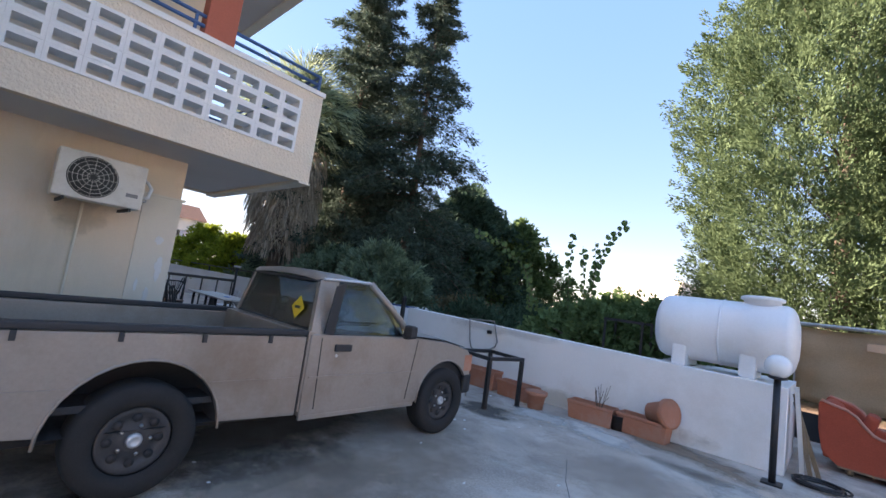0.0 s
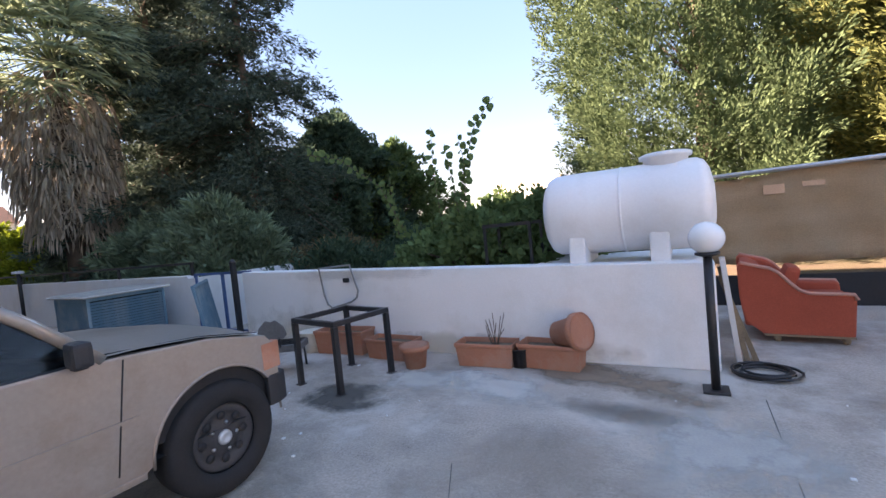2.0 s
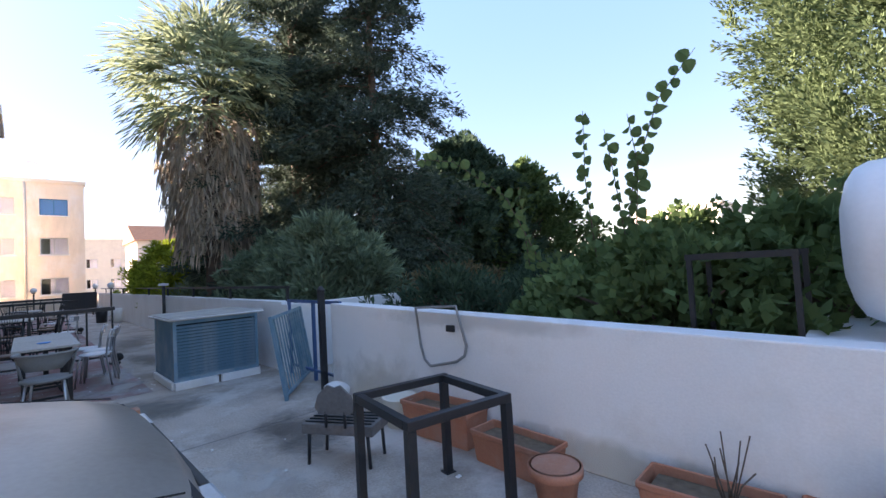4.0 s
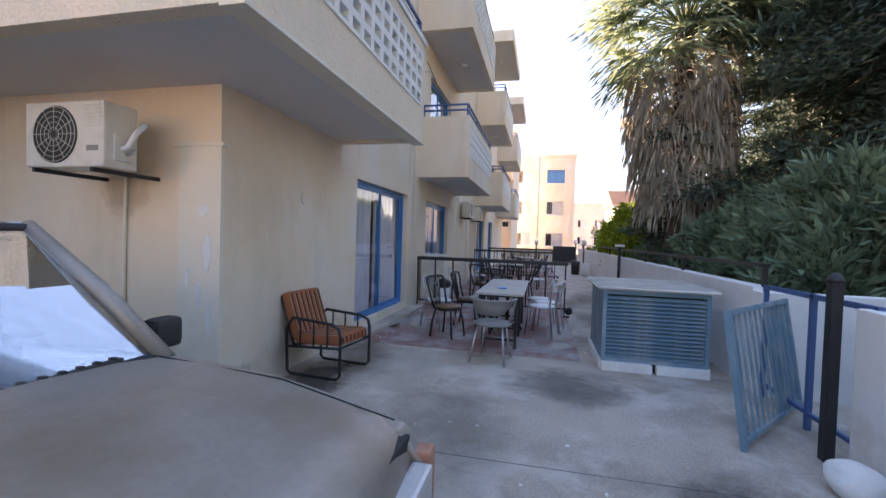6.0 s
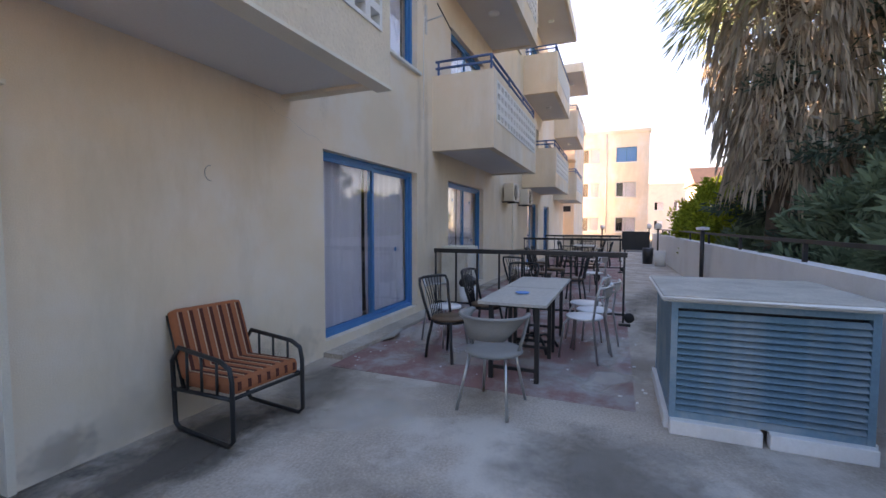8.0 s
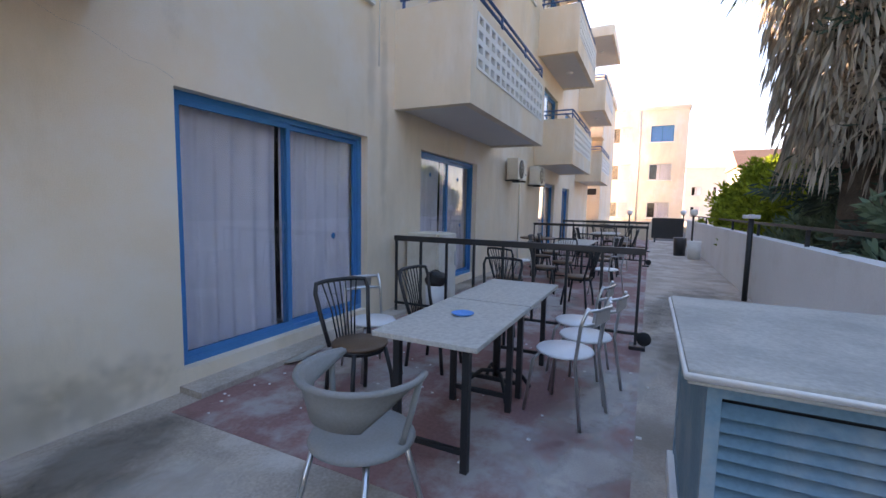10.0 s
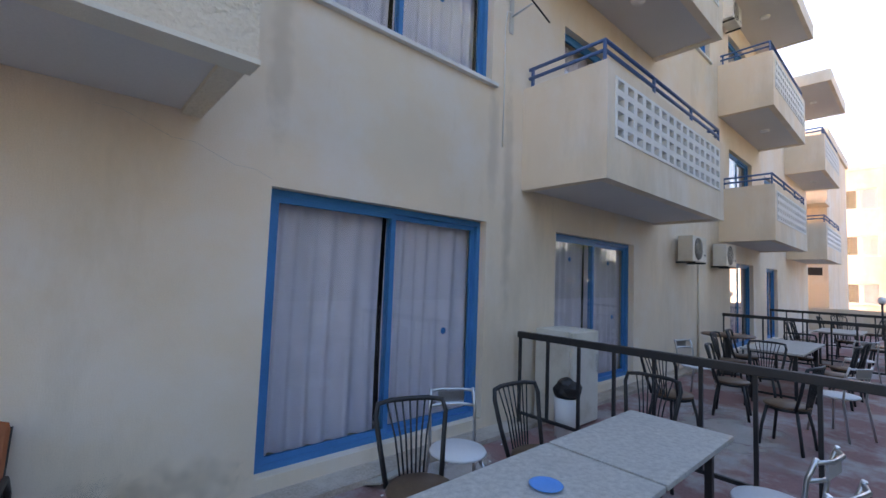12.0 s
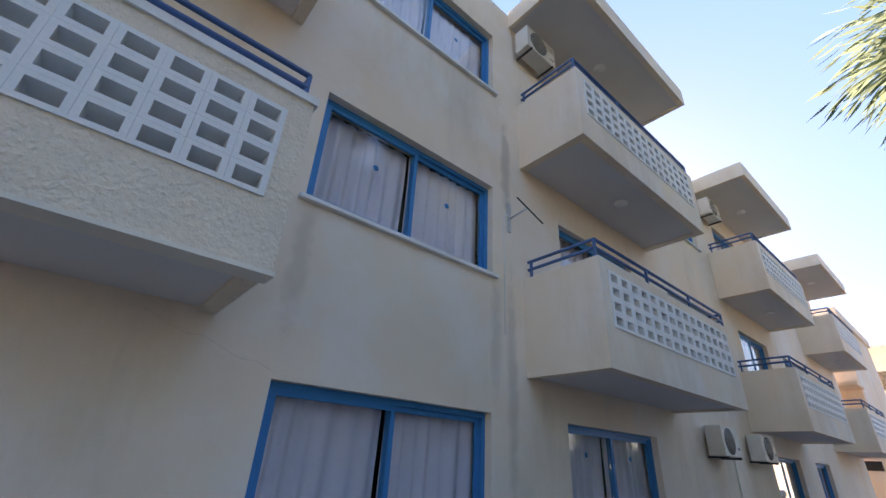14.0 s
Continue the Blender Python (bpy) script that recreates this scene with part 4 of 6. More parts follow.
# ---------------------------------------------------------------- planters and pots
def trough(m, L, label, w=0.24, h=0.24, soil=0.8):
    e = thing("planter_box", label, "planter", m, "plastic troughs by the wall")
    bm = bm_new()
    rings = []
    for a, z in ((0.82, 0.0), (0.98, h - 0.04), (1.06, h - 0.04), (1.06, h), (0.95, h), (0.80, 0.06)):
        rings.append([bm.verts.new((sx * (L / 2 - (1 - a) * 0.12), sy * w / 2 * a, z)) for sx, sy in ((-1, -1), (1, -1), (1, 1), (-1, 1))])
    for A, B in zip(rings, rings[1:]):
        for k in range(4):
            bm.faces.new((A[k], A[(k + 1) % 4], B[(k + 1) % 4], B[k]))
    bm.faces.new(rings[0][::-1]), bm.faces.new(rings[-1])
    bmesh.ops.bevel(bm, geom=list(bm.edges), offset=0.006, segments=1, affect="EDGES")
    part("trough", bm, TERRA, e)
    part("soil", box(-L / 2 + 0.04, L / 2 - 0.04, -w * 0.42, w * 0.42, 0.06, h * soil), SOIL, e, "dry soil with pebbles")
    return e


def pot(m, r, h, label):
    e = thing("flower_pot", label, "flower pot", m, "pots by the wall")
    part("pot", lathe([(0.0001, 0), (r * 0.68, 0), (r * 0.9, h * 0.8), (r, h * 0.8), (r, h), (r * 0.92, h), (r * 0.85, h * 0.75), (r * 0.62, 0.03), (0.0001, 0.03)], 28), TERRA, e)
    part("rim", lathe([(r, h * 0.78), (r * 1.06, h * 0.8), (r * 1.06, h * 0.99), (r, h)], 28), TERRA, e)
    return e


trough(pose(-4.45, 6.18, 0, 0, 0, 4), 0.75, "long terracotta-coloured plastic trough with pebbles", 0.3, 0.30)
trough(pose(-3.62, 6.10, 0, 0, 0, -3), 0.66, "terracotta-coloured plastic trough with dark pebbles", 0.26, 0.24)
trough(pose(-2.42, 6.12, 0, 0, 0, 3), 0.62, "terracotta-coloured plastic trough with dry twigs", 0.27, 0.25)
trough(pose(-1.75, 6.18, 0, 0, 0, -4), 0.62, "terracotta-coloured plastic trough holding a tipped pot", 0.27, 0.25)
pot(pose(-3.16, 5.86, 0), 0.155, 0.25, "small terracotta plastic pot")
pot(pose(-1.56, 6.14, 0.36, 0, 78, -25) @ Matrix.Translation((0, 0, -0.14)), 0.17, 0.30, "empty terracotta plastic pot lying on its side")
e = thing("bucket", "beige round bucket beside the troughs", "bucket", pose(-4.98, 6.12, 0))
part("bucket_body", lathe([(0.0001, 0), (0.12, 0), (0.16, 0.26), (0.17, 0.27), (0.15, 0.27), (0.11, 0.03), (0.0001, 0.03)], 24), STUCCO_PALE, e)
e = thing("bucket", "small black pot between two troughs", "pot", pose(-2.06, 6.14, 0))
part("bucket_body", lathe([(0.0001, 0), (0.09, 0), (0.11, 0.18), (0.12, 0.19), (0.10, 0.19), (0.08, 0.03), (0.0001, 0.03)], 20), BLACK, e)
e = thing("dry_twigs", "withered twigs in a trough", "plant", pose(-2.32, 6.12, 0.18))
rng = random.Random(3)
bm = bm_new()
for k in range(9):
    a, b = rng.uniform(-0.08, 0.08), rng.uniform(-0.08, 0.08)
    tube(bm, [(a * 0.3, b * 0.3, 0), (a, b, 0.12), (a * 2 + rng.uniform(-.04, .04), b * 1.6, rng.uniform(0.18, 0.36))], 0.004, 5)
part("twig", bm, BARK, e)

# black steel table frame
e = thing("table_frame", "bare black square steel table frame without a top", "table frame", pose(-3.71, 5.37, 0, 0, 0, -10))
for x in (-0.33, 0.33):
    for y in (-0.33, 0.33):
        part("leg", box(x - 0.025, x + 0.025, y - 0.025, y + 0.025, 0, 0.645), BLACK, e)
        part("foot", box(x - 0.04, x + 0.04, y - 0.04, y + 0.04, 0, 0.008), BLACK, e)
    part("top_rail", box(x - 0.025, x + 0.025, -0.355, 0.355, 0.647, 0.697, bevel=0.004), BLACK, e)
for y in (-0.33, 0.33):
    part("top_rail", box(-0.303, 0.303, y - 0.025, y + 0.025, 0.645, 0.695, bevel=0.004), BLACK, e)

# rusty grill by the wall
e = thing("scrap_grill", "dark rusty iron grill stand with a heart-shaped back", "grill", pose(-4.75, 5.40, 0, 0, 0, 30))
part("tray", box(-0.30, 0.30, -0.16, 0.16, 0.24, 0.32, bevel=0.01), DARKSTAIN, e)
for x in (-0.26, 0.26):
    for y in (-0.13, 0.13):
        part("leg", tube(bm_new(), [(x, y, 0), (x * 0.95, y, 0.24)], 0.014, 6), BLACK, e)
part("back_plate", extrude([(-0.17, 0.45), (-0.13, 0.40), (0.13, 0.40), (0.17, 0.45), (0.14, 0.54), (0.05, 0.62), (0.0, 0.60), (-0.06, 0.62), (-0.14, 0.54)], 0.02, "y", -0.17, 0.004), DARKSTAIN, e, "rusty heart-shaped plate")
for x in (-0.08, 0.08):
    part("stay", tube(bm_new(), [(x, -0.16, 0.3), (x, -0.16, 0.42)], 0.012, 6), BLACK, e)
for k in range(5):
    part("grate_bar", box(-0.28, 0.28, -0.13 + k * 0.06, -0.12 + k * 0.06, 0.322, 0.332), BLACK, e)
e = thing("cloth_bag", "crumpled white bag at the wall's foot", "bag", pose(-6.25, 6.18, 0))
bm = bm_new()
bmesh.ops.create_icosphere(bm, subdivisions=3, radius=0.14)
for v in bm.verts:
    v.co = v.co * (1 + 0.25 * noise.noise(v.co * 9)) * 1.0
    v.co.z = max(0, v.co.z * 0.75 + 0.09)
for f in bm.faces:
    f.smooth = True
part("bag", bm, WHITE, e)

# seat-shaped tube hanging on the wall
e = thing("tube_frame", "bent grey tube frame hooked over the wall", "frame", pose(-4.60, 6.325, 0.64, -1, 0, 0))
loop = [(-0.33, 0, 0.44), (-0.27, 0, 0.08), (-0.22, 0, -0.05), (-0.14, 0, -0.10), (0.20, 0, -0.02), (0.30, 0, 0.04), (0.33, 0, 0.13), (0.22, 0, 0.47)]
part("tube", tube(bm_new(), loop, 0.013, 8, closed=True), GREYPL, e, "grey tube")
part("clip", box(0.10, 0.19, -0.02, 0.01, 0.24, 0.30, bevel=0.006), BLACK, e)


# ---------------------------------------------------------------- louvred plant box and leaning gate
e = thing("condenser_box", "blue-grey louvred metal plant box with a weathered lid", "plant box", pose(-9.02, 5.58, 0))
X, Y, H = 0.57, 0.56, 0.96
for x0, x1, y0, y1 in ((X - 0.02, X + 0.06, -Y, -0.02), (X - 0.02, X + 0.06, 0.02, Y), (-X, X - 0.03, -Y - 0.03, -Y + 0.05), (-X, X - 0.03, Y - 0.05, Y + 0.03)):
    part("plinth", box(x0, x1, y0, y1, 0, 0.10, bevel=0.008), WHITE, e, "white painted block")
part("lid", box(-X - 0.06, X + 0.06, -Y - 0.06, Y + 0.06, H - 0.035, H + 0.012, bevel=0.006), ROOFTOP, e, "weathered grey sheet lid")
part("lid_edge", tube(bm_new(), [(X + 0.063, -Y - 0.063, H - 0.01), (X + 0.063, Y + 0.063, H - 0.01), (-X - 0.063, Y + 0.063, H - 0.01), (-X - 0.063, -Y - 0.063, H - 0.01)], 0.013, 6, closed=True), WHITE, e)
for x in (-X, X - 0.04):
    for y in (-Y, Y - 0.04):
        part("corner_post", box(x, x + 0.04, y, y + 0.04, 0.10, H - 0.036), GREYBLUE, e)
for z0, z1 in ((0.10, 0.15), (H - 0.085, H - 0.036)):
    for x in (-X + 0.004, X - 0.034):
        part("rail", box(x, x + 0.03, -Y + 0.04, Y - 0.04, z0, z1), GREYBLUE, e)
    for y in (-Y + 0.004, Y - 0.034):
        part("rail", box(-X + 0.04, X - 0.04, y, y + 0.03, z0, z1), GREYBLUE, e)
slat_x = bpy.data.meshes.new("slat")
b = extrude([(0, 0), (0.045, -0.03), (0.05, -0.026), (0.005, 0.006)], 2 * Y - 0.08, "y", -Y + 0.04)
bmesh.ops.recalc_face_normals(b, faces=b.faces)
b.to_mesh(slat_x), b.free()
slat_x.materials.append(GREYBLUE)
for k in range(16):
    for s in (1, -1):
        o = new("slat", slat_x)
        o.parent = e
        o.matrix_basis = pose(s * (X - 0.045), 0, 0.185 + k * 0.044, 0, 0, 0 if s > 0 else 180)
part("side_panel", box(-X + 0.04, X - 0.04, -Y + 0.008, -Y + 0.02, 0.15, H - 0.085), GREYBLUE, e, "plain teal-grey side sheet")
part("side_panel", box(-X + 0.04, X - 0.04, Y - 0.02, Y - 0.008, 0.15, H - 0.085), GREYBLUE, e)
# added near-black block paints the shade behind the louvres
part("shade_core", box(-X + 0.09, X - 0.09, -Y + 0.05, Y - 0.05, 0.12, H - 0.05), DARK, e)

e = thing("leaning_gate", "faded blue steel barred gate leaning on a railing", "gate", Matrix.Translation((-6.68, 5.78, 0)) @ pose(0, 0, 0, 0, 0, 141) @ pose(0, 0, 0, -9, 0, 0))
Lg, Hg = 1.42, 0.98
for z in (0.06, Hg):
    part("rail", box(0, Lg, -0.018, 0.018, z - 0.018, z + 0.018), GREYBLUE, e)
for x in (0.0, Lg):
    part("stile", box(x - 0.02, x + 0.02, -0.02, 0.02, 0, Hg + 0.02), GREYBLUE, e)
for k in range(11):
    x = 0.115 * (k + 1)
    part("bar", box(x - 0.008, x + 0.008, -0.008, 0.008, 0.078, Hg - 0.018), GREYBLUE, e)
part("sheet", box(Lg * 0.62, Lg - 0.02, 0.008, 0.012, 0.08, Hg - 0.02), GREYBLUE, e, "dented blue sheet")
e = thing("blue_railing", "dark blue steel railing with a gap beside the plant box", "railing", pose(-8.0, 6.45, 0))
for x in (0.0, 0.75, 1.45):
    part("post", box(x - 0.02, x + 0.02, -0.02, 0.02, 0, 1.10), BLUEDARK, e)
part("rail", box(0, 1.45, -0.02, 0.02, 1.06, 1.10), BLUEDARK, e)
part("rail", box(0, 1.45, -0.015, 0.015, 0.12, 0.15), BLUEDARK, e)


# ---------------------------------------------------------------- terrace furniture
def terrace_rail(x, label, wheel=True):
    """A black rail that stands across the terrace."""
    e = thing("terrace_divider", label, "railing", pose(x, 1.78, 0), "dividers of the terrace")
    part("top_rail", box(-0.035, 0.035, 0, 3.02, 0.99, 1.06, bevel=0.006), BLACK, e)
    part("bottom_rail", box(-0.015, 0.015, 0, 3.02, 0.14, 0.17), BLACK, e)
    n = 8
    for k in range(n + 1):
        y = 0.02 + k * 2.96 / n
        part("upright", box(-0.014, 0.014, y - 0.014, y + 0.014, 0.0 if k in (0, n) else 0.17, 0.99), BLACK, e)
    part("foot", box(-0.09, 0.09, 2.92, 3.08, 0, 0.04, bevel=0.008), BLACK, e)
    if wheel:
        part("caster", lathe([(0.02, -0.025), (0.07, -0.02), (0.07, 0.02), (0.02, 0.025)], 18, "x", (0.04, 3.06, 0.12)), RUBBER, e, "black caster wheel")
    return e


terrace_rail(-11.80, "black steel railing dividing the terrace")
terrace_rail(-19.3, "black steel railing dividing the terrace farther along")
terrace_rail(-23.9, "black steel railing at the terrace end", False)


def spindle_chair():
    """Black bentwood-style chair with a fan of thin spindles; the front looks along +y."""
    e = thing("dining_chair", "black metal chair with spindle back and round brown seat", "chair", group="chairs on the terrace")
    part("seat", lathe([(0.0001, 0.43), (0.19, 0.43), (0.205, 0.445), (0.19, 0.46), (0.0001, 0.462)], 28), SEATBROWN, e, "round brown wooden seat")
    part("apron", lathe([(0.175, 0.40), (0.185, 0.40), (0.185, 0.43), (0.175, 0.43)], 28), BLACK, e)
    for sx, sy in ((-1, 1), (1, 1), (-1, -1), (1, -1)):
        part("leg", tube(bm_new(), [(sx * 0.13, sy * 0.13, 0.42), (sx * 0.165, sy * 0.165, 0.22), (sx * 0.175, sy * 0.19, 0.0)], 0.016, 8), BLACK, e)
    back = [(-0.17, -0.13, 0.42), (-0.20, -0.19, 0.62), (-0.225, -0.23, 0.80), (-0.21, -0.25, 0.865), (-0.12, -0.275, 0.875), (0, -0.285, 0.875), (0.12, -0.275, 0.875), (0.21, -0.25, 0.865), (0.225, -0.23, 0.80), (0.20, -0.19, 0.62), (0.17, -0.13, 0.42)]
    part("back_frame", tube(bm_new(), back, 0.016, 8), BLACK, e)
    for k in range(7):
        u = (k - 3) / 3
        part("spindle", tube(bm_new(), [(u * 0.075, -0.185, 0.45), (u * 0.10, -0.225, 0.66), (u * 0.15, -0.278, 0.87)], 0.006, 6), BLACK, e)
    return e


def steel_chair(seat_mat, label, ring=False):
    """Chrome tube chair with a round seat; the front looks along +y."""
    e = thing("dining_chair", label, "chair", group="chairs on the terrace")
    part("seat", lathe([(0.0001, 0.44), (0.18, 0.44), (0.20, 0.452), (0.19, 0.468), (0.0001, 0.472)], 28), seat_mat, e, "round seat")
    for sx in (-1, 1):
        part("front_leg", tube(bm_new(), [(sx * 0.12, 0.12, 0.44), (sx * 0.15, 0.16, 0.38), (sx * 0.19, 0.20, 0.0)], 0.012, 8), STEEL, e)
        part("rear_leg", tube(bm_new(), [(sx * 0.19, -0.24, 0.0), (sx * 0.165, -0.17, 0.44), (sx * 0.17, -0.20, 0.70), (sx * 0.16, -0.24, 0.82)], 0.012, 8), STEEL, e)
    for z, y in ((0.70, -0.20), (0.80, -0.235)):
        part("back_rail", tube(bm_new(), [(-0.165, y, z), (-0.08, y - 0.045, z), (0.08, y - 0.045, z), (0.165, y, z)], 0.012, 8), STEEL, e)
    part("back_slat", box(-0.10, 0.10, -0.268, -0.258, 0.71, 0.79), STEEL, e)
    return e


def grey_chair(m):
    e = thing("tub_chair", "grey plastic chair with curved back on chrome legs", "chair", m, "chairs on the terrace")
    bm = lathe([(0.0001, 0.43), (0.21, 0.43), (0.232, 0.445), (0.22, 0.465), (0.10, 0.458), (0.0001, 0.455)], 32)
    part("seat", bm, GREYPL, e)
    # curved back shell
    bm = bm_new()
    rows = []
    for z, r in ((0.57, 0.225), (0.66, 0.245), (0.73, 0.262), (0.745, 0.275), (0.755, 0.262), (0.74, 0.245), (0.66, 0.228), (0.57, 0.208)):
        span = 118 if z > 0.72 else (68 if z > 0.6 else 42)
        rows.append([bm.verts.new((r * math.sin(radians(-span + 2 * span * k / 20)), -r * math.cos(radians(-span + 2 * span * k / 20)), z)) for k in range(21)])
    for A, B in zip(rows, rows[1:] + rows[:1]):
        for k in range(20):
            bm.faces.new((A[k], A[k + 1], B[k + 1], B[k])).smooth = True
    bm.faces.new([r[0] for r in rows]), bm.faces.new([r[-1] for r in rows][::-1])
    part("backrest", bm, GREYPL, e)
    part("arm_rim", tube(bm_new(), [(0.272 * math.sin(radians(a)), -0.272 * math.cos(radians(a)), 0.745) for a in range(-115, 116, 10)], 0.015, 8), GREYPL, e, "grey rim of the back")
    for sx in (-1, 1):
        part("leg", tube(bm_new(), [(sx * 0.13, 0.12, 0.44), (sx * 0.19, 0.22, 0.0)], 0.013, 8), STEEL, e)
        part("leg", tube(bm_new(), [(sx * 0.21, -0.24, 0.0), (sx * 0.15, -0.13, 0.44)], 0.013, 8), STEEL, e)
        part("arm_stub", tube(bm_new(), [(sx * 0.20, 0.02, 0.45), (sx * 0.235, 0.04, 0.60), (sx * 0.262, 0.06, 0.74)], 0.014, 8), GREYPL, e)
    return e


spin = spindle_chair()
spin.matrix_basis = pose(-9.42, 2.98, 0, 0, 0, -20)
copy_thing(spin, pose(-10.35, 3.12, 0, 0, 0, -5))
copy_thing(spin, pose(-11.35, 3.35, 0, 0, 0, -90))
white = steel_chair(SEATWHITE, "chrome tube chair with round white seat")
white.matrix_basis = pose(-9.98, 4.34, 0, 0, 0, 160)
copy_thing(white, pose(-10.42, 4.42, 0, 0, 0, 165))
copy_thing(white, pose(-10.85, 4.30, 0, 0, 0, 172))
copy_thing(white, pose(-9.95, 2.72, 0, 0, 0, -30))
grey_chair(pose(-8.40, 3.76, 0, 0, 0, 82))


def stone_table(x0, x1, y0, y1, label, legs=True):
    e = thing("dining_table", label, "table", pose((x0 + x1) / 2, (y0 + y1) / 2, 0), "stone-topped tables")
    w, d = (x1 - x0) / 2, (y1 - y0) / 2
    part("tabletop", box(-w, w, -d, d, 0.72, 0.75, bevel=0.006), STONE, e, "speckled grey stone slab")
    for sx in (-1, 1):
        for sy in (-1, 1):
            part("leg", box(sx * (w - 0.12) - 0.02, sx * (w - 0.12) + 0.02, sy * (d - 0.1) - 0.02, sy * (d - 0.1) + 0.02, 0, 0.72), BLACK, e)
        part("stretcher", box(sx * (w - 0.12) - 0.012, sx * (w - 0.12) + 0.012, -d + 0.12, d - 0.12, 0.10, 0.13), BLACK, e)
        part("top_bar", box(sx * (w - 0.12) - 0.015, sx * (w - 0.12) + 0.015, -d + 0.12, d - 0.12, 0.69, 0.719), BLACK, e)
    return e


stone_table(-9.90, -8.87, 3.47, 4.10, "speckled stone table on black square legs")
stone_table(-10.93, -9.92, 3.47, 4.10, "second speckled stone table set against the first")
stone_table(-17.6, -15.6, 3.0, 3.75, "stone-topped table beyond the divider")
stone_table(-21.9, -20.6, 3.2, 4.0, "stone-topped table at the terrace end")
e = thing("ashtray", "small blue plastic ashtray on the stone table", "ashtray", pose(-9.46, 3.77, 0.75))
part("dish", lathe([(0.0001, 0), (0.055, 0), (0.075, 0.012), (0.07, 0.014), (0.05, 0.006), (0.0001, 0.006)], 24), BLUEPL, e)
e = thing("pedestal_base", "black cast pedestal leg under the table", "table base", pose(-10.1, 3.80, 0))
part("column", tube(bm_new(), [(0, 0, 0.1), (0, 0, 0.718)], 0.03, 10), BLACK, e)
for k in range(4):
    a = k * math.pi / 2 + 0.6
    c, s = math.cos(a), math.sin(a)
    part("leg", tube(bm_new(), [(0, 0, 0.16), (0.12 * c, 0.12 * s, 0.17), (0.22 * c, 0.22 * s, 0.10), (0.28 * c, 0.28 * s, 0.014)], 0.016, 8), BLACK, e)

# round pedestal table by the facade and the far seats
e = thing("round_table", "round dark pedestal table by the facade", "table", pose(-17.5, 2.35, 0))
part("tabletop", lathe([(0.0001, 0.72), (0.44, 0.72), (0.45, 0.735), (0.44, 0.75), (0.0001, 0.75)], 28), SEATBROWN, e)
part("column", lathe([(0.20, 0), (0.20, 0.03), (0.06, 0.08), (0.05, 0.6), (0.10, 0.72)], 16), BLACK, e)
for x, y, a in ((-13.0, 3.0, 70), (-13.6, 3.9, 170), (-14.4, 3.2, 10), (-15.3, 3.35, -90), (-16.2, 2.75, 0), (-17.0, 2.75, 5), (-16.3, 4.0, 180), (-17.1, 4.05, 178), (-17.95, 3.4, 90),
                (-20.9, 2.95, 0), (-21.5, 2.95, 5), (-20.9, 4.25, 180), (-21.6, 4.25, 175), (-22.3, 3.6, 90), (-25.0, 3.0, 20), (-25.6, 3.9, 160), (-26.4, 3.2, 60)):
    copy_thing(spin, pose(x, y, 0, 0, 0, a))
for x, y, a in ((-14.6, 4.2, 150), (-18.4, 4.1, 120), (-15.0, 2.6, -20)):
    copy_thing(white, pose(x, y, 0, 0, 0, a))

# fridge, bucket and stool behind the divider
e = thing("small_fridge", "low white fridge standing by the blue door", "fridge", pose(-12.42, 2.0, 0))
part("cabinet", box(-0.28, 0.28, -0.24, 0.22, 0.02, 1.08, bevel=0.015), ACWHITE, e)
part("door", box(-0.28, 0.28, 0.225, 0.27, 0.03, 1.07, bevel=0.012), ACWHITE, e)
part("handle", box(-0.25, -0.22, 0.27, 0.29, 0.6, 0.8), ALU, e)
e = thing("white_bin", "white plastic tub with a black bag on it", "bin", pose(-11.95, 2.32, 0))
part("tub", lathe([(0.0001, 0), (0.12, 0), (0.14, 0.42), (0.13, 0.42), (0.11, 0.02), (0.0001, 0.02)], 20), SEATWHITE, e)
bm = bm_new()
bmesh.ops.create_icosphere(bm, subdivisions=3, radius=0.14)
for v in bm.verts:
    v.co = v.co * (1 + 0.3 * noise.noise(v.co * 10))
    v.co.z = v.co.z * 0.8 + 0.50
part("bag", bm, BLACK, e, "black crumpled bag")
e = thing("notice_board", "dark chalkboard panel at the terrace end", "board", pose(-29.5, 5.55, 0))
part("panel", box(-0.03, 0.03, -0.66, 0.66, 0.2, 1.16, bevel=0.01), PLASTIC, e)
for y in (-0.5, 0.5):
    part("leg", box(-0.03, 0.03, y - 0.03, y + 0.03, 0, 0.2), BLACK, e)
e = thing("litter_bin", "white round planter by the boundary wall", "planter", pose(-22.3, 6.1, 0))
part("tub", lathe([(0.0001, 0), (0.17, 0), (0.2, 0.55), (0.18, 0.55), (0.0001, 0.5)], 20), WHITE, e)
e = thing("litter_bin", "black round bin by the boundary wall", "bin", pose(-23.2, 5.75, 0))
part("tub", lathe([(0.0001, 0), (0.17, 0), (0.2, 0.6), (0.18, 0.6), (0.0001, 0.55)], 20), BLACK, e)
e = thing("floor_tile", "loose slate tile leaning on the door step", "tile", pose(-9.9, 1.98, 0.01, 18, 0, 12))
part("slab", box(-0.2, 0.2, -0.12, 0.12, 0.02, 0.04, bevel=0.004), ROOFTOP, e)

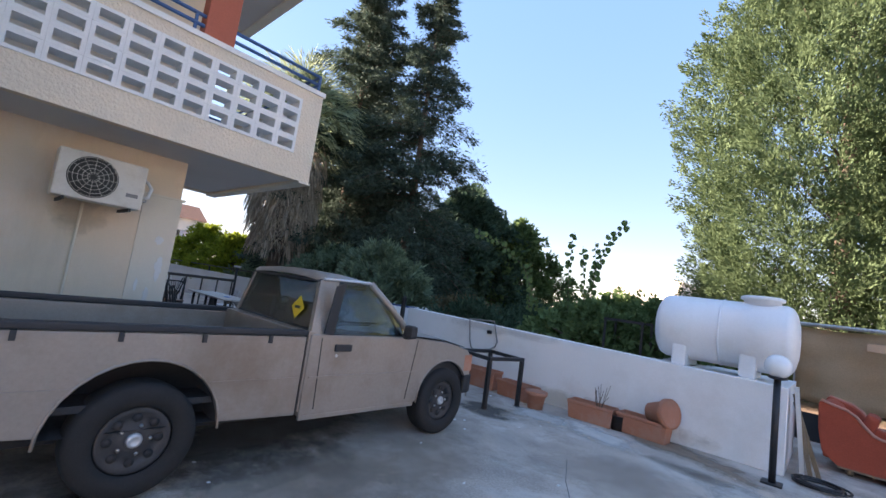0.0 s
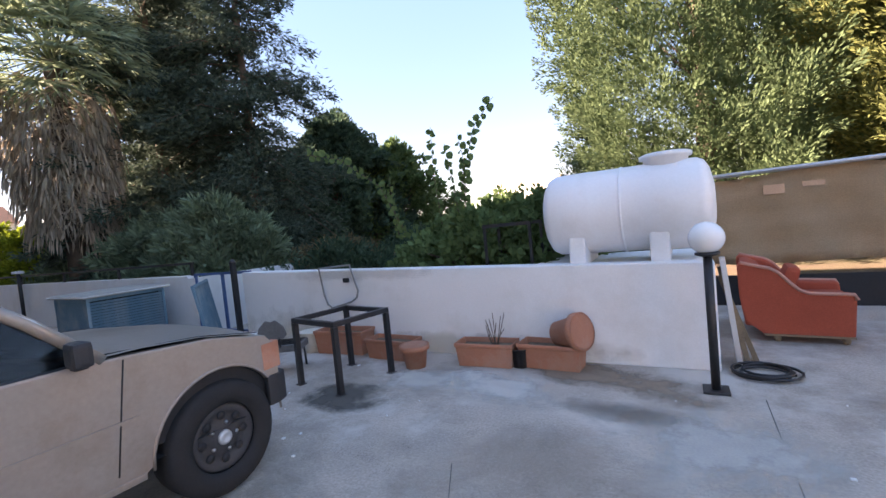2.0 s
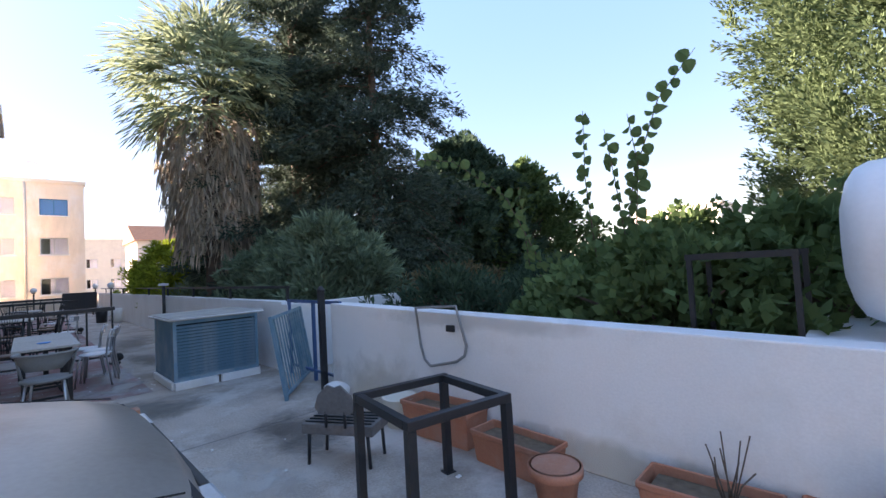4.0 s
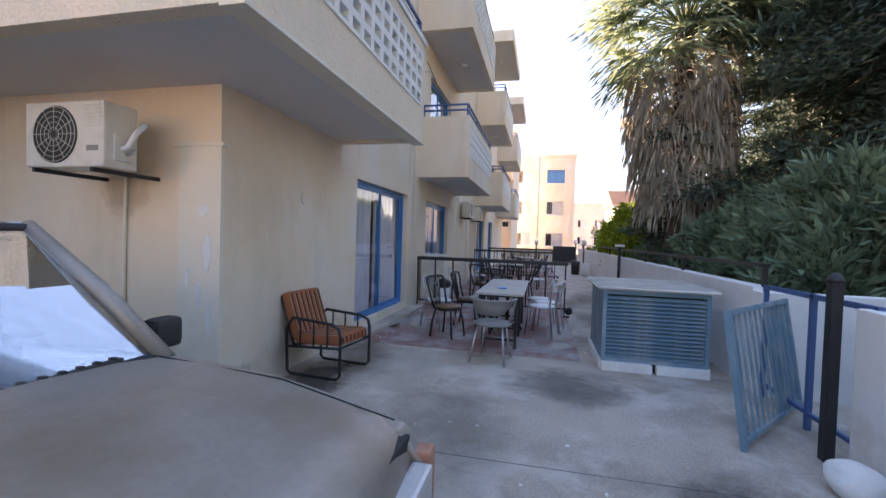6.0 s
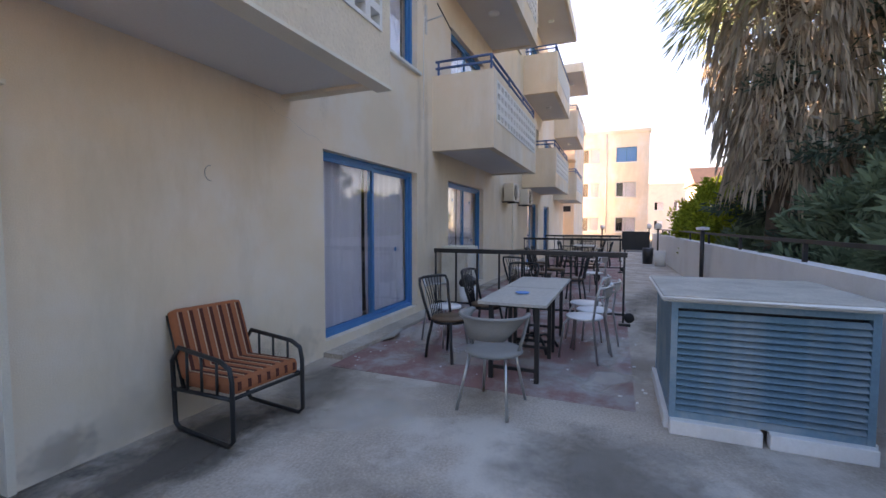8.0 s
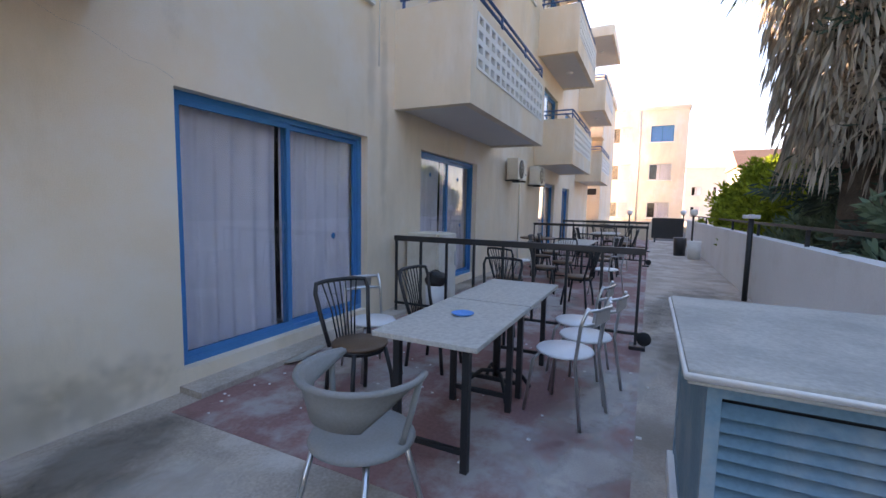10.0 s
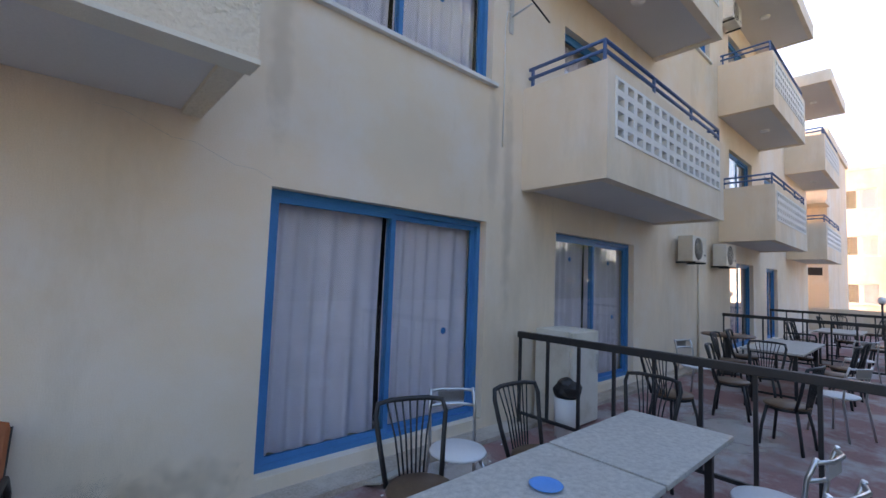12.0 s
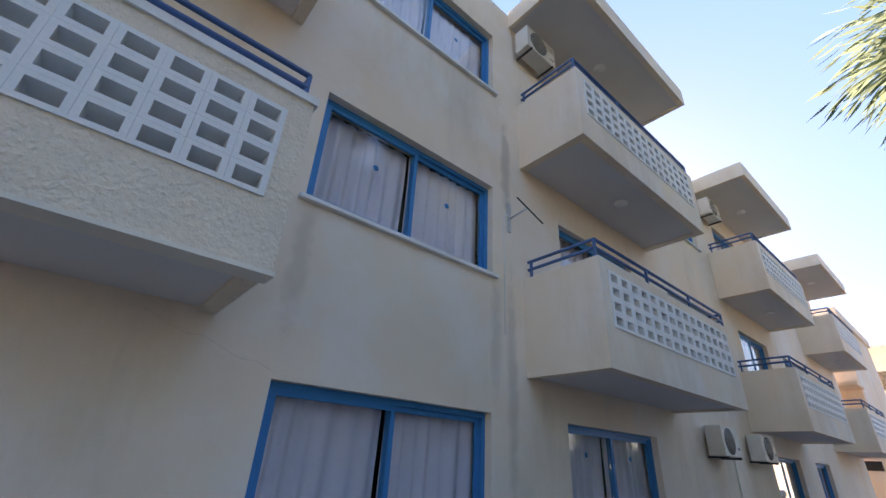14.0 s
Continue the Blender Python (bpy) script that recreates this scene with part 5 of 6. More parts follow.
# ---------------------------------------------------------------- striped armchair
e = thing("garden_armchair", "black tube armchair with orange striped cushions", "armchair", pose(-7.38, 2.15, 0, 0, 0, -6))
for s in (-1, 1):
    x = s * 0.29
    part("side_frame", tube(bm_new(), [(x, 0.27, 0.03), (x, -0.27, 0.03), (x, -0.31, 0.06), (x, -0.33, 0.5), (x, -0.25, 0.60), (x, 0.20, 0.57), (x, 0.29, 0.53), (x, 0.31, 0.45), (x, 0.31, 0.07)], 0.016, 8, closed=True), BLACK, e, "bent black tube side")
    for y in (-0.16, 0.0, 0.16):
        part("arm_bar", tube(bm_new(), [(x, y, 0.32), (x, y, 0.58)], 0.010, 6), BLACK, e)
    part("seat_rail", tube(bm_new(), [(x, -0.32, 0.30), (x, 0.31, 0.34)], 0.014, 8), BLACK, e)
    part("back_stile", tube(bm_new(), [(x * 0.9, -0.26, 0.32), (x * 0.9, -0.42, 0.80)], 0.014, 8), BLACK, e)
for p, q in (((-0.29, 0.28, 0.33), (0.29, 0.28, 0.33)), ((-0.29, -0.28, 0.30), (0.29, -0.28, 0.30)), ((-0.26, -0.42, 0.80), (0.26, -0.42, 0.80))):
    part("cross_bar", bars([p, q], r=0.013), BLACK, e)


def striped_cushion(name, m, L):
    c = part(name, box(-0.27, 0.27, -L / 2, L / 2, 0, 0.11, bevel=0.04), CUSH, e, "orange cushion with brown and cream stripes", m=m)
    for k in range(7):
        x = -0.225 + k * 0.075
        part("stripe", box(x - 0.012, x + 0.012, -L / 2 + 0.03, L / 2 - 0.03, 0.108, 0.1125, bevel=0.001), STRIPE, c)
        part("stripe", box(x + 0.016, x + 0.024, -L / 2 + 0.03, L / 2 - 0.03, 0.108, 0.1122), PALESTRIPE, c)
        part("stripe", box(x - 0.012, x + 0.012, L / 2 - 0.004, L / 2 + 0.0025, 0.03, 0.085), STRIPE, c)


striped_cushion("seat_cushion", pose(0, 0.03, 0.335, 3), 0.54)
striped_cushion("back_cushion", pose(0, -0.365, 0.585, -71), 0.50)

# ---------------------------------------------------------------- sofa corner with tarpaulin
e = thing("armchair", "worn rust-red velour tub armchair on wooden feet", "armchair", pose(0.42, 7.80, 0, 0, 0, -95))
ARM = [(-0.26, 0.07), (0.42, 0.07), (0.44, 0.44), (0.42, 0.49), (0.10, 0.50), (0.03, 0.53), (-0.04, 0.60), (-0.12, 0.70), (-0.20, 0.755), (-0.34, 0.79), (-0.44, 0.82), (-0.47, 0.78), (-0.46, 0.45), (-0.42, 0.20)]
for s in (-1, 1):
    arm = part("arm", extrude(ARM, 0.15, "x", 0.30 if s > 0 else -0.45, 0.025), SOFA, e, "padded side that sweeps down to the front")
    part("piping", tube(bm_new(), [(s * 0.452, y, z) for y, z in ARM[2:11]], 0.018, 8), PIPING, arm, "paler padded roll along the edge")
    part("skirt_trim", box(s * 0.44, s * 0.455, -0.27, 0.42, 0.065, 0.085), WOODTRIM, arm)
part("back", extrude([(-0.42, 0.12), (-0.22, 0.12), (-0.20, 0.5), (-0.27, 0.74), (-0.36, 0.80), (-0.44, 0.80), (-0.46, 0.45)], 0.62, "x", -0.31, 0.03), SOFA, e, "upholstered back")
part("seat_cushion", box(-0.295, 0.295, -0.20, 0.45, 0.22, 0.42, bevel=0.06), SOFA, e)
part("base", box(-0.31, 0.31, -0.26, 0.41, 0.06, 0.24, bevel=0.02), SOFA, e)
part("pillow", box(-0.2, 0.2, -0.06, 0.07, 0, 0.32, bevel=0.05), SOFA, e, "loose red pillow", m=pose(0, -0.08, 0.42, -18))
for x in (-0.38, 0.38):
    for y in (-0.16, 0.36):
        part("foot", lathe([(0.025, 0), (0.035, 0.03), (0.03, 0.07)], 12, "z", (x, y, 0)), WOODTRIM, e, "wooden foot")

e = thing("tarpaulin_screen", "sagging tan tarpaulin screen on a white pole", "tarpaulin", pose(1.6, 9.1, 0))
bm = bm_new()
cols = []
for i in range(70):
    x = -2.0 + 6.0 * i / 69
    cols.append([bm.verts.new((x, 0.05 * math.sin(x * 2.1 + z * 1.5) + 0.03 * math.sin(x * 7 + z * 4) + 0.02 * math.sin(z * 16), z * (1 - 0.02 * math.sin(x * 3)) + 0.03 * math.sin(x * 1.7) * (z < 0.7))) for z in [0.62 + 0.105 * j for j in range(12)]])
for A, B in zip(cols, cols[1:]):
    for a, b2, c, d in zip(A, B, B[1:], A[1:]):
        bm.faces.new((a, b2, c, d)).smooth = True
bmesh.ops.solidify(bm, geom=bm.faces[:], thickness=0.006)
part("tarpaulin", bm, TARP, e)
part("pole", tube(bm_new(), [(-2.2, -0.02, 1.80), (4.2, -0.02, 1.86)], 0.03, 8), ALU, e, "white tube pole")
for x in (-2.0, 0.3, 2.4, 4.0):
    part("post", tube(bm_new(), [(x, 0.08, 0), (x, 0.08, 1.82)], 0.025, 8), ALU, e)
part("low_rail", box(-2.0, 4.0, 0.10, 0.14, 0.0, 0.42), DARK, e)
for k, x in enumerate((-1.2, -0.8)):
    part("patch", box(x, x + 0.22, -0.095, -0.085, 1.50 + 0.06 * k, 1.62), PALESTRIPE, e)

e = thing("garden_chair", "grey metal garden chair by the tarpaulin", "chair", pose(2.05, 8.1, 0, 0, 0, 30))
part("seat", box(-0.22, 0.22, -0.22, 0.22, 0.42, 0.45, bevel=0.01), ALU, e)
for k in range(6):
    part("back_bar", tube(bm_new(), [(-0.2 + k * 0.08, -0.2, 0.45), (-0.2 + k * 0.08, -0.26, 0.88)], 0.008, 6), ALU, e)
part("top_rail", tube(bm_new(), [(-0.22, -0.26, 0.89), (0.22, -0.26, 0.89)], 0.014, 8), ALU, e)
for x in (-0.2, 0.2):
    for y in (-0.2, 0.2):
        part("leg", tube(bm_new(), [(x, y, 0.42), (x * 1.15, y * 1.2, 0)], 0.012, 8), ALU, e)
e = thing("planter_bowl", "white bowl with dry twigs beside the armchair", "planter", pose(1.55, 8.35, 0))
part("bowl", lathe([(0.0001, 0), (0.12, 0), (0.2, 0.3), (0.18, 0.3), (0.0001, 0.26)], 20), WHITE, e)
bm = bm_new()
for k in range(14):
    a = rng.uniform(0, 6.28)
    tube(bm, [(0.05 * math.cos(a), 0.05 * math.sin(a), 0.26), (0.22 * math.cos(a), 0.22 * math.sin(a), rng.uniform(0.35, 0.6))], 0.005, 5)
part("twigs", bm, BARK, e, "dry brown twigs")
e = thing("plank", "grey timber boards leaning at the wall's end", "boards", pose(-0.18, 6.55, 0))
for k, (x, t) in enumerate(((0.0, 0.10), (0.07, 0.16), (0.14, 0.05))):
    part("board", box(-0.02, 0.02, -0.05, 0.05, 0, 0.98 - k * 0.08), WOODTRIM if k else ALU, e, m=pose(x, 0.1 * k, 0, 0, -5 - 6 * k, 0))
e = thing("garden_hose", "coiled black hose on the concrete", "hose", pose(-0.02, 6.35, 0))
pts = []
for k in range(70):
    a = k * 0.36
    r = 0.19 + 0.05 * math.sin(k * 0.23)
    pts.append((r * math.cos(a), r * 0.9 * math.sin(a), 0.014 + 0.0005 * k))
part("hose", tube(bm_new(), pts, 0.012, 6), BLACK, e)

# antenna bracket on the facade
e = thing("wall_bracket", "small grey aerial bracket on the facade", "bracket", pose(-11.6, F, 4.75))
part("plate", box(-0.03, 0.03, 0.0, 0.02, -0.2, 0.25), ALU, e)
part("arm", tube(bm_new(), [(0, 0.02, 0), (-0.02, 0.30, 0.05)], 0.012, 6), ALU, e)
part("arm", tube(bm_new(), [(0.12, 0.26, 0.18), (-0.3, 0.34, -0.08)], 0.010, 6), BLACK, e)
part("cable", tube(bm_new(), [(0.02, 0.02, 0.05), (0.10, 0.03, 0.02), (0.12, 0.02, -0.2), (0.10, 0.015, -0.8), (0.11, 0.015, -1.6)], 0.007, 6), WHITE, e)


# ---------------------------------------------------------------- plants
def leaf_object(name, P, D, L, W, material, parent, seed, label="", kind="stuff", fold=0.25):
    """Many small folded leaves: P base points, D directions, L and W lengths and widths."""
    r = np.random.RandomState(seed)
    n = len(P)
    D = D / np.maximum(np.linalg.norm(D, axis=1, keepdims=True), 1e-6)
    S = np.cross(D, r.normal(size=(n, 3)))
    S /= np.maximum(np.linalg.norm(S, axis=1, keepdims=True), 1e-6)
    N = np.cross(D, S)
    L, W = np.reshape(L, (-1, 1)) * np.ones((n, 1)), np.reshape(W, (-1, 1)) * np.ones((n, 1))
    mid = P + D * L * 0.5 + N * L * fold * 0.3
    V = np.stack([P, mid + S * W / 2, P + D * L, mid - S * W / 2], axis=1).reshape(-1, 3)
    k = np.arange(n) * 4
    faces = np.stack([k, k + 1, k + 2, k + 3], axis=1)
    me = bpy.data.meshes.new(name)
    me.vertices.add(len(V))
    me.vertices.foreach_set("co", V.astype(np.float32).ravel())
    me.loops.add(4 * n)
    me.loops.foreach_set("vertex_index", faces.astype(np.int32).ravel())
    me.polygons.add(n)
    me.polygons.foreach_set("loop_start", (np.arange(n) * 4).astype(np.int32))
    me.update(calc_edges=True)
    me.validate()
    me.materials.append(material)
    ob = new(name, me)
    ob.parent = parent
    if kind:
        ob["kind"] = kind
    if label:
        ob["label"] = label
    return ob


def unit(r, n):
    v = r.normal(size=(n, 3))
    return v / np.linalg.norm(v, axis=1, keepdims=True)


def conifer(x, y, H, R, seed, label, material, base=0.06, n_branch=150, per=110, droop=0.25, leaf=(0.30, 0.10), power=0.8):
    """Tall conifer: a tapered trunk, whorls of drooping limbs and sprays of needles."""
    r = np.random.RandomState(seed)
    e = thing("conifer_tree", label, "tree", pose(x, y, -0.05))
    part("trunk", tube(bm_new(), [(0, 0, 0), (0.04, 0.02, H * 0.4), (0, 0, H * 0.97)], 0.22 * H / 14, 10, 0.02), BARK, e)
    P, D = [], []
    bm = bm_new()
    for i in range(n_branch):
        t = base + (1 - base) * (i + r.rand()) / n_branch
        z = t * H
        reach = R * (max(0.0, 1 - t) ** power) * (0.45 + 0.75 * r.rand()) + 0.15
        reach *= min(1.0, 0.55 + t * 3)
        a = r.rand() * 6.283
        c, s = math.cos(a), math.sin(a)
        tip = np.array([c * reach, s * reach, z - droop * reach + 0.25 * reach * t])
        mid = np.array([c * reach * 0.5, s * reach * 0.5, z + 0.02])
        root = np.array([0, 0, z])
        if i % 2 == 0:
            tube(bm, [root, mid, tip], 0.035, 4, 0.008)
        m = int(per * (0.35 + reach / R))
        u = r.rand(m) ** 0.7
        pts = (1 - u)[:, None] ** 2 * root + 2 * (u * (1 - u))[:, None] * mid + (u ** 2)[:, None] * tip
        w = 0.07 + 0.13 * reach * np.sin(np.pi * np.clip(u, 0.05, 0.95))
        pts = pts + r.normal(size=(m, 3)) * w[:, None] * np.array([0.9, 0.9, 0.35])
        d = np.array([c, s, 0.0]) + r.normal(size=(m, 3)) * 0.55 + np.array([0, 0, -0.25])
        P.append(pts), D.append(d)
    part("limb", bm, BARK, e)["kind"] = "stuff"
    P, D = np.concatenate(P), np.concatenate(D)
    P[:, 2] = np.maximum(P[:, 2], 0.3)
    leaf_object("crown", P, D, leaf[0] * (0.6 + 0.8 * r.rand(len(P))), leaf[1] * (0.6 + 0.8 * r.rand(len(P))), material, e, seed)
    return e


def clumped(name, x, y, H, R, seed, label, material, clumps=900, per=60, leaf=(0.16, 0.07), low=0.1, shape=0.5, up=0.7, size=0.45, cat="tree", trunk=0.16, fill=0.35, flat=1.0, spread=0.75, stretch=1.5):
    """Dense crown built of leafy clumps round an uneven outline, on a trunk with limbs."""
    r = np.random.RandomState(seed)
    e = thing(name, label, cat, pose(x, y, -0.05))
    part("trunk", tube(bm_new(), [(0, 0, 0), (0.03, 0.05, H * 0.45), (0, 0, H * 0.9)], trunk, 10, 0.02), BARK, e)
    t = low + (1 - low) * r.rand(clumps)
    a = r.rand(clumps) * 6.283
    prof = np.sin(np.pi * np.clip(t, 0, 1) ** shape) ** 0.7
    lump = 1 + 0.22 * np.sin(3 * a + 5 * t + seed) + 0.15 * np.sin(7 * a - 9 * t + seed * 2)
    rad = R * prof * lump * np.where(r.rand(clumps) < fill, 0.3 + 0.5 * r.rand(clumps), 0.82 + 0.2 * r.rand(clumps))
    C = np.stack([np.cos(a) * rad, np.sin(a) * rad * flat, t * H], axis=1)
    bm = bm_new()
    for c in C[:: max(1, clumps // 50)]:
        tube(bm, [(0, 0, max(0.1, c[2] * 0.6)), (c[0] * 0.5, c[1] * 0.5, c[2] * 0.85), tuple(c)], 0.03, 4, 0.008)
    part("limb", bm, BARK, e)["kind"] = "stuff"
    k = np.repeat(np.arange(clumps), per)
    # each clump is a tapered tuft about an axis of its own
    out = C * np.array([1, 1, 0.0])
    out /= np.maximum(np.linalg.norm(out, axis=1, keepdims=True), 1e-3)
    A = out * 0.55 + np.array([0, 0, up]) + r.normal(size=C.shape) * 0.28
    A /= np.linalg.norm(A, axis=1, keepdims=True)
    u = r.rand(len(k)) ** 0.8
    ring = unit(r, len(k))
    ring -= A[k] * np.sum(ring * A[k], axis=1, keepdims=True)
    sz = (size * (0.55 + 0.8 * r.rand(clumps)))[k][:, None]
    taper = (0.12 + 0.42 * np.sin(np.pi * np.clip(0.12 + 0.88 * u, 0, 1)) ** 0.8 * (1.15 - u))[:, None]
    P = C[k] + A[k] * sz * (stretch * u[:, None] - 0.4 * stretch) + ring * sz * taper * np.sqrt(r.rand(len(k)))[:, None] * 1.25
    D = A[k] * 0.9 + ring * spread + r.normal(size=P.shape) * 0.22
    P[:, 2] = np.maximum(P[:, 2], 0.05)
    leaf_object("crown", P, D, leaf[0] * (0.6 + 0.8 * r.rand(len(k))), leaf[1] * (0.6 + 0.8 * r.rand(len(k))), material, e, seed)
    return e


def fan_frond(r, c, s, base, tip, drop, blades, P, D, L, W, size=0.95):
    """One palm fan: narrow blades that radiate from the end of the stalk."""
    hub = np.array(tip)
    axis = np.array([c, s, drop])
    axis /= np.linalg.norm(axis)
    side = np.array([-s, c, 0.0])
    nrm = np.cross(axis, side)
    for b in range(blades):
        a = radians(-105 + 210 * b / (blades - 1)) + r.normal() * 0.03
        d = axis * math.cos(a) + side * math.sin(a) + nrm * (0.12 * r.normal())
        ln = size * (0.75 + 0.25 * math.cos(a)) * (0.9 + 0.2 * r.rand())
        for q in range(3):
            dd = d + np.array([0, 0, -0.35 * q * q / 2 * (0.6 + 0.5 * r.rand())])
            dd /= np.linalg.norm(dd)
            start = hub if q == 0 else end
            P.append(start), D.append(dd), L.append(ln / 3 * 1.15), W.append(0.08 - 0.018 * q)
            end = start + dd * ln / 3


def palm(x, y, H, seed):
    r = np.random.RandomState(seed)
    e = thing("fan_palm", "tall fan palm with a skirt of dead hanging fronds", "palm tree", pose(x, y, -0.05))
    part("trunk", tube(bm_new(), [(0, 0, 0), (0.03, 0, 1.5), (0, 0.03, H - 1.0), (0, 0, H)], 0.30, 14, 0.22), BARK, e, "thick fibrous trunk")
    for kind, n, material, label in (("green", 84, L_PALM, "green fan fronds"), ("dead", 125, L_PALMDRY, "dead brown fronds hanging round the trunk")):
        P, D, L, W = [], [], [], []
        bm = bm_new()
        for i in range(n):
            a = i * 2.39996 + r.rand() * 0.4
            c, s = math.cos(a), math.sin(a)
            if kind == "green":
                el = radians(82 - 128 * (i / n) + r.normal() * 6)
                reach = 1.35 + 0.45 * r.rand()
                tip = (c * math.cos(el) * reach, s * math.cos(el) * reach, H + math.sin(el) * reach)
                tube(bm, [(0, 0, H - 0.1), (tip[0] * 0.5, tip[1] * 0.5, (H + tip[2]) / 2 + 0.08), tip], 0.018, 5)
                fan_frond(r, c, s, None, tip, math.tan(el) * 0.6 - 0.15, 30, P, D, L, W, 1.3)
            else:
                f = i / n
                zz = H - 1.1 - 3.3 * f + r.normal() * 0.15
                rr = 1.3 - 0.5 * f + 0.3 * r.rand()
                tip = (c * rr * 0.8, s * rr * 0.8, zz)
                tube(bm, [(c * 0.2, s * 0.2, zz + 0.5), tip], 0.015, 5)
                fan_frond(r, c * 0.25, s * 0.25, None, tip, -1.0, 16, P, D, L, W, 1.3)
        part("stalk", bm, material, e)["kind"] = "stuff"
        leaf_object("fronds", np.array(P), np.array(D), np.array(L), np.array(W), material, e, seed, label, fold=0.1)
    return e


palm(-15.8, 7.75, 7.3, 4)
conifer(-16.2, 10.6, 16.5, 4.0, 11, "tall dark conifer with drooping branches", L_DARK, n_branch=260, per=420, leaf=(0.22, 0.05), power=0.7)
conifer(-13.3, 12.0, 15.6, 4.0, 12, "slender dark conifer with ragged drooping limbs", L_DARK, n_branch=220, per=400, leaf=(0.20, 0.045), droop=0.4)
conifer(-19.3, 12.8, 15.0, 3.6, 13, "dark conifer behind the palm", L_DARK, n_branch=170, per=300, leaf=(0.24, 0.06))
clumped("broadleaf_tree", -14.5, 17.2, 6.6, 3.6, 21, "dark broadleaf tree in the garden", L_BROAD, 700, 60, (0.24, 0.13), low=0.05, up=0.2, size=0.6)
clumped("broadleaf_tree", -17.5, 21.0, 8.2, 3.6, 22, "dark broadleaf tree farther back", L_BROAD, 600, 60, (0.26, 0.14), low=0.05, up=0.2, size=0.7)
clumped("broadleaf_tree", -12.6, 19.5, 5.6, 2.6, 23, "green broadleaf tree with a loose crown", L_JUDAS, 420, 50, (0.22, 0.12), low=0.08, up=0.3, size=0.6)
clumped("broadleaf_tree", -21.5, 15.5, 8.0, 4.0, 25, "dark shade tree at the garden's edge", L_BROAD, 600, 60, (0.28, 0.14), low=0.02, up=0.2, size=0.7)
clumped("cypress_tree", 0.2, 16.2, 15.5, 3.9, 31, "huge dense green cypress lit by the sun", L_JUN, 3400, 120, (0.115, 0.04), low=0.03, shape=0.62, up=0.45, size=0.60, fill=0.25, trunk=0.35, spread=0.4, stretch=2.0)
clumped("cypress_tree", 5.6, 14.2, 9.5, 3.3, 32, "yellow-green spreading conifer by the tarpaulin", L_JUN2, 1700, 100, (0.12, 0.042), low=0.05, shape=0.7, up=0.4, size=0.6, fill=0.25, trunk=0.3, spread=0.4, stretch=1.9)
clumped("cypress_tree", 4.6, 18.5, 15.0, 4.0, 33, "tall dark green cypress behind the tarpaulin", L_JUN, 1300, 70, (0.26, 0.085), low=0.05, shape=0.6, up=0.8, size=0.75, fill=0.25, trunk=0.35)
clumped("oleander_bush", -10.2, 8.35, 2.5, 1.55, 41, "grey-green oleander bush behind the railing", L_OLE, 330, 60, (0.22, 0.05), low=0.12, shape=0.75, up=0.35, size=0.42, cat="bush", trunk=0.05, flat=0.7)
clumped("oleander_bush", -12.8, 8.65, 2.4, 1.6, 42, "grey-green oleander bush by the boundary wall", L_OLE, 280, 60, (0.19, 0.055), low=0.12, shape=0.75, up=0.35, size=0.42, cat="bush", trunk=0.05, flat=0.8)
clumped("garden_bush", -20.5, 8.2, 2.6, 1.5, 43, "bright lime-green shrub beyond the wall", L_LIME, 260, 46, (0.16, 0.07), low=0.1, shape=0.7, up=0.6, size=0.4, cat="bush", trunk=0.05)
clumped("garden_bush", -25.5, 8.6, 3.2, 1.8, 44, "bright green shrub beyond the wall", L_LIME, 260, 46, (0.18, 0.08), low=0.1, shape=0.7, up=0.6, size=0.45, cat="bush", trunk=0.05)
clumped("garden_bush", -17.8, 8.7, 2.2, 1.5, 45, "dark green shrub under the palm", L_OLE, 260, 46, (0.2, 0.05), low=0.1, shape=0.7, up=0.7, size=0.4, cat="bush", trunk=0.05)
for k, (x, y, h, w) in enumerate(((-3.0, 7.6, 1.6, 1.0), (-3.9, 8.3, 1.5, 1.0), (-2.1, 8.0, 1.75, 0.9), (-3.4, 9.6, 1.9, 1.2))):
    clumped("round_leaf_shrub", x, y, h, w, 51 + k, "green shrub with round leaves behind the garden wall", L_JUDAS, 140, 44, (0.10, 0.085), low=0.25, shape=0.75, up=0.3, size=0.34, cat="bush", trunk=0.03, flat=0.8)
for k, (x, y, h, w) in enumerate(((-6.6, 8.6, 1.25, 1.3), (-8.2, 10.2, 1.3, 1.5), (-6.6, 11.8, 1.4, 1.6), (-9.8, 12.5, 1.3, 1.6))):
    clumped("dry_shrub", x, y, h, w, 61 + k, "dry brownish scrub in the garden", L_DRY if k % 2 else L_BROAD, 170, 40, (0.14, 0.04), low=0.1, shape=0.8, up=0.9, size=0.3, cat="bush", trunk=0.03)


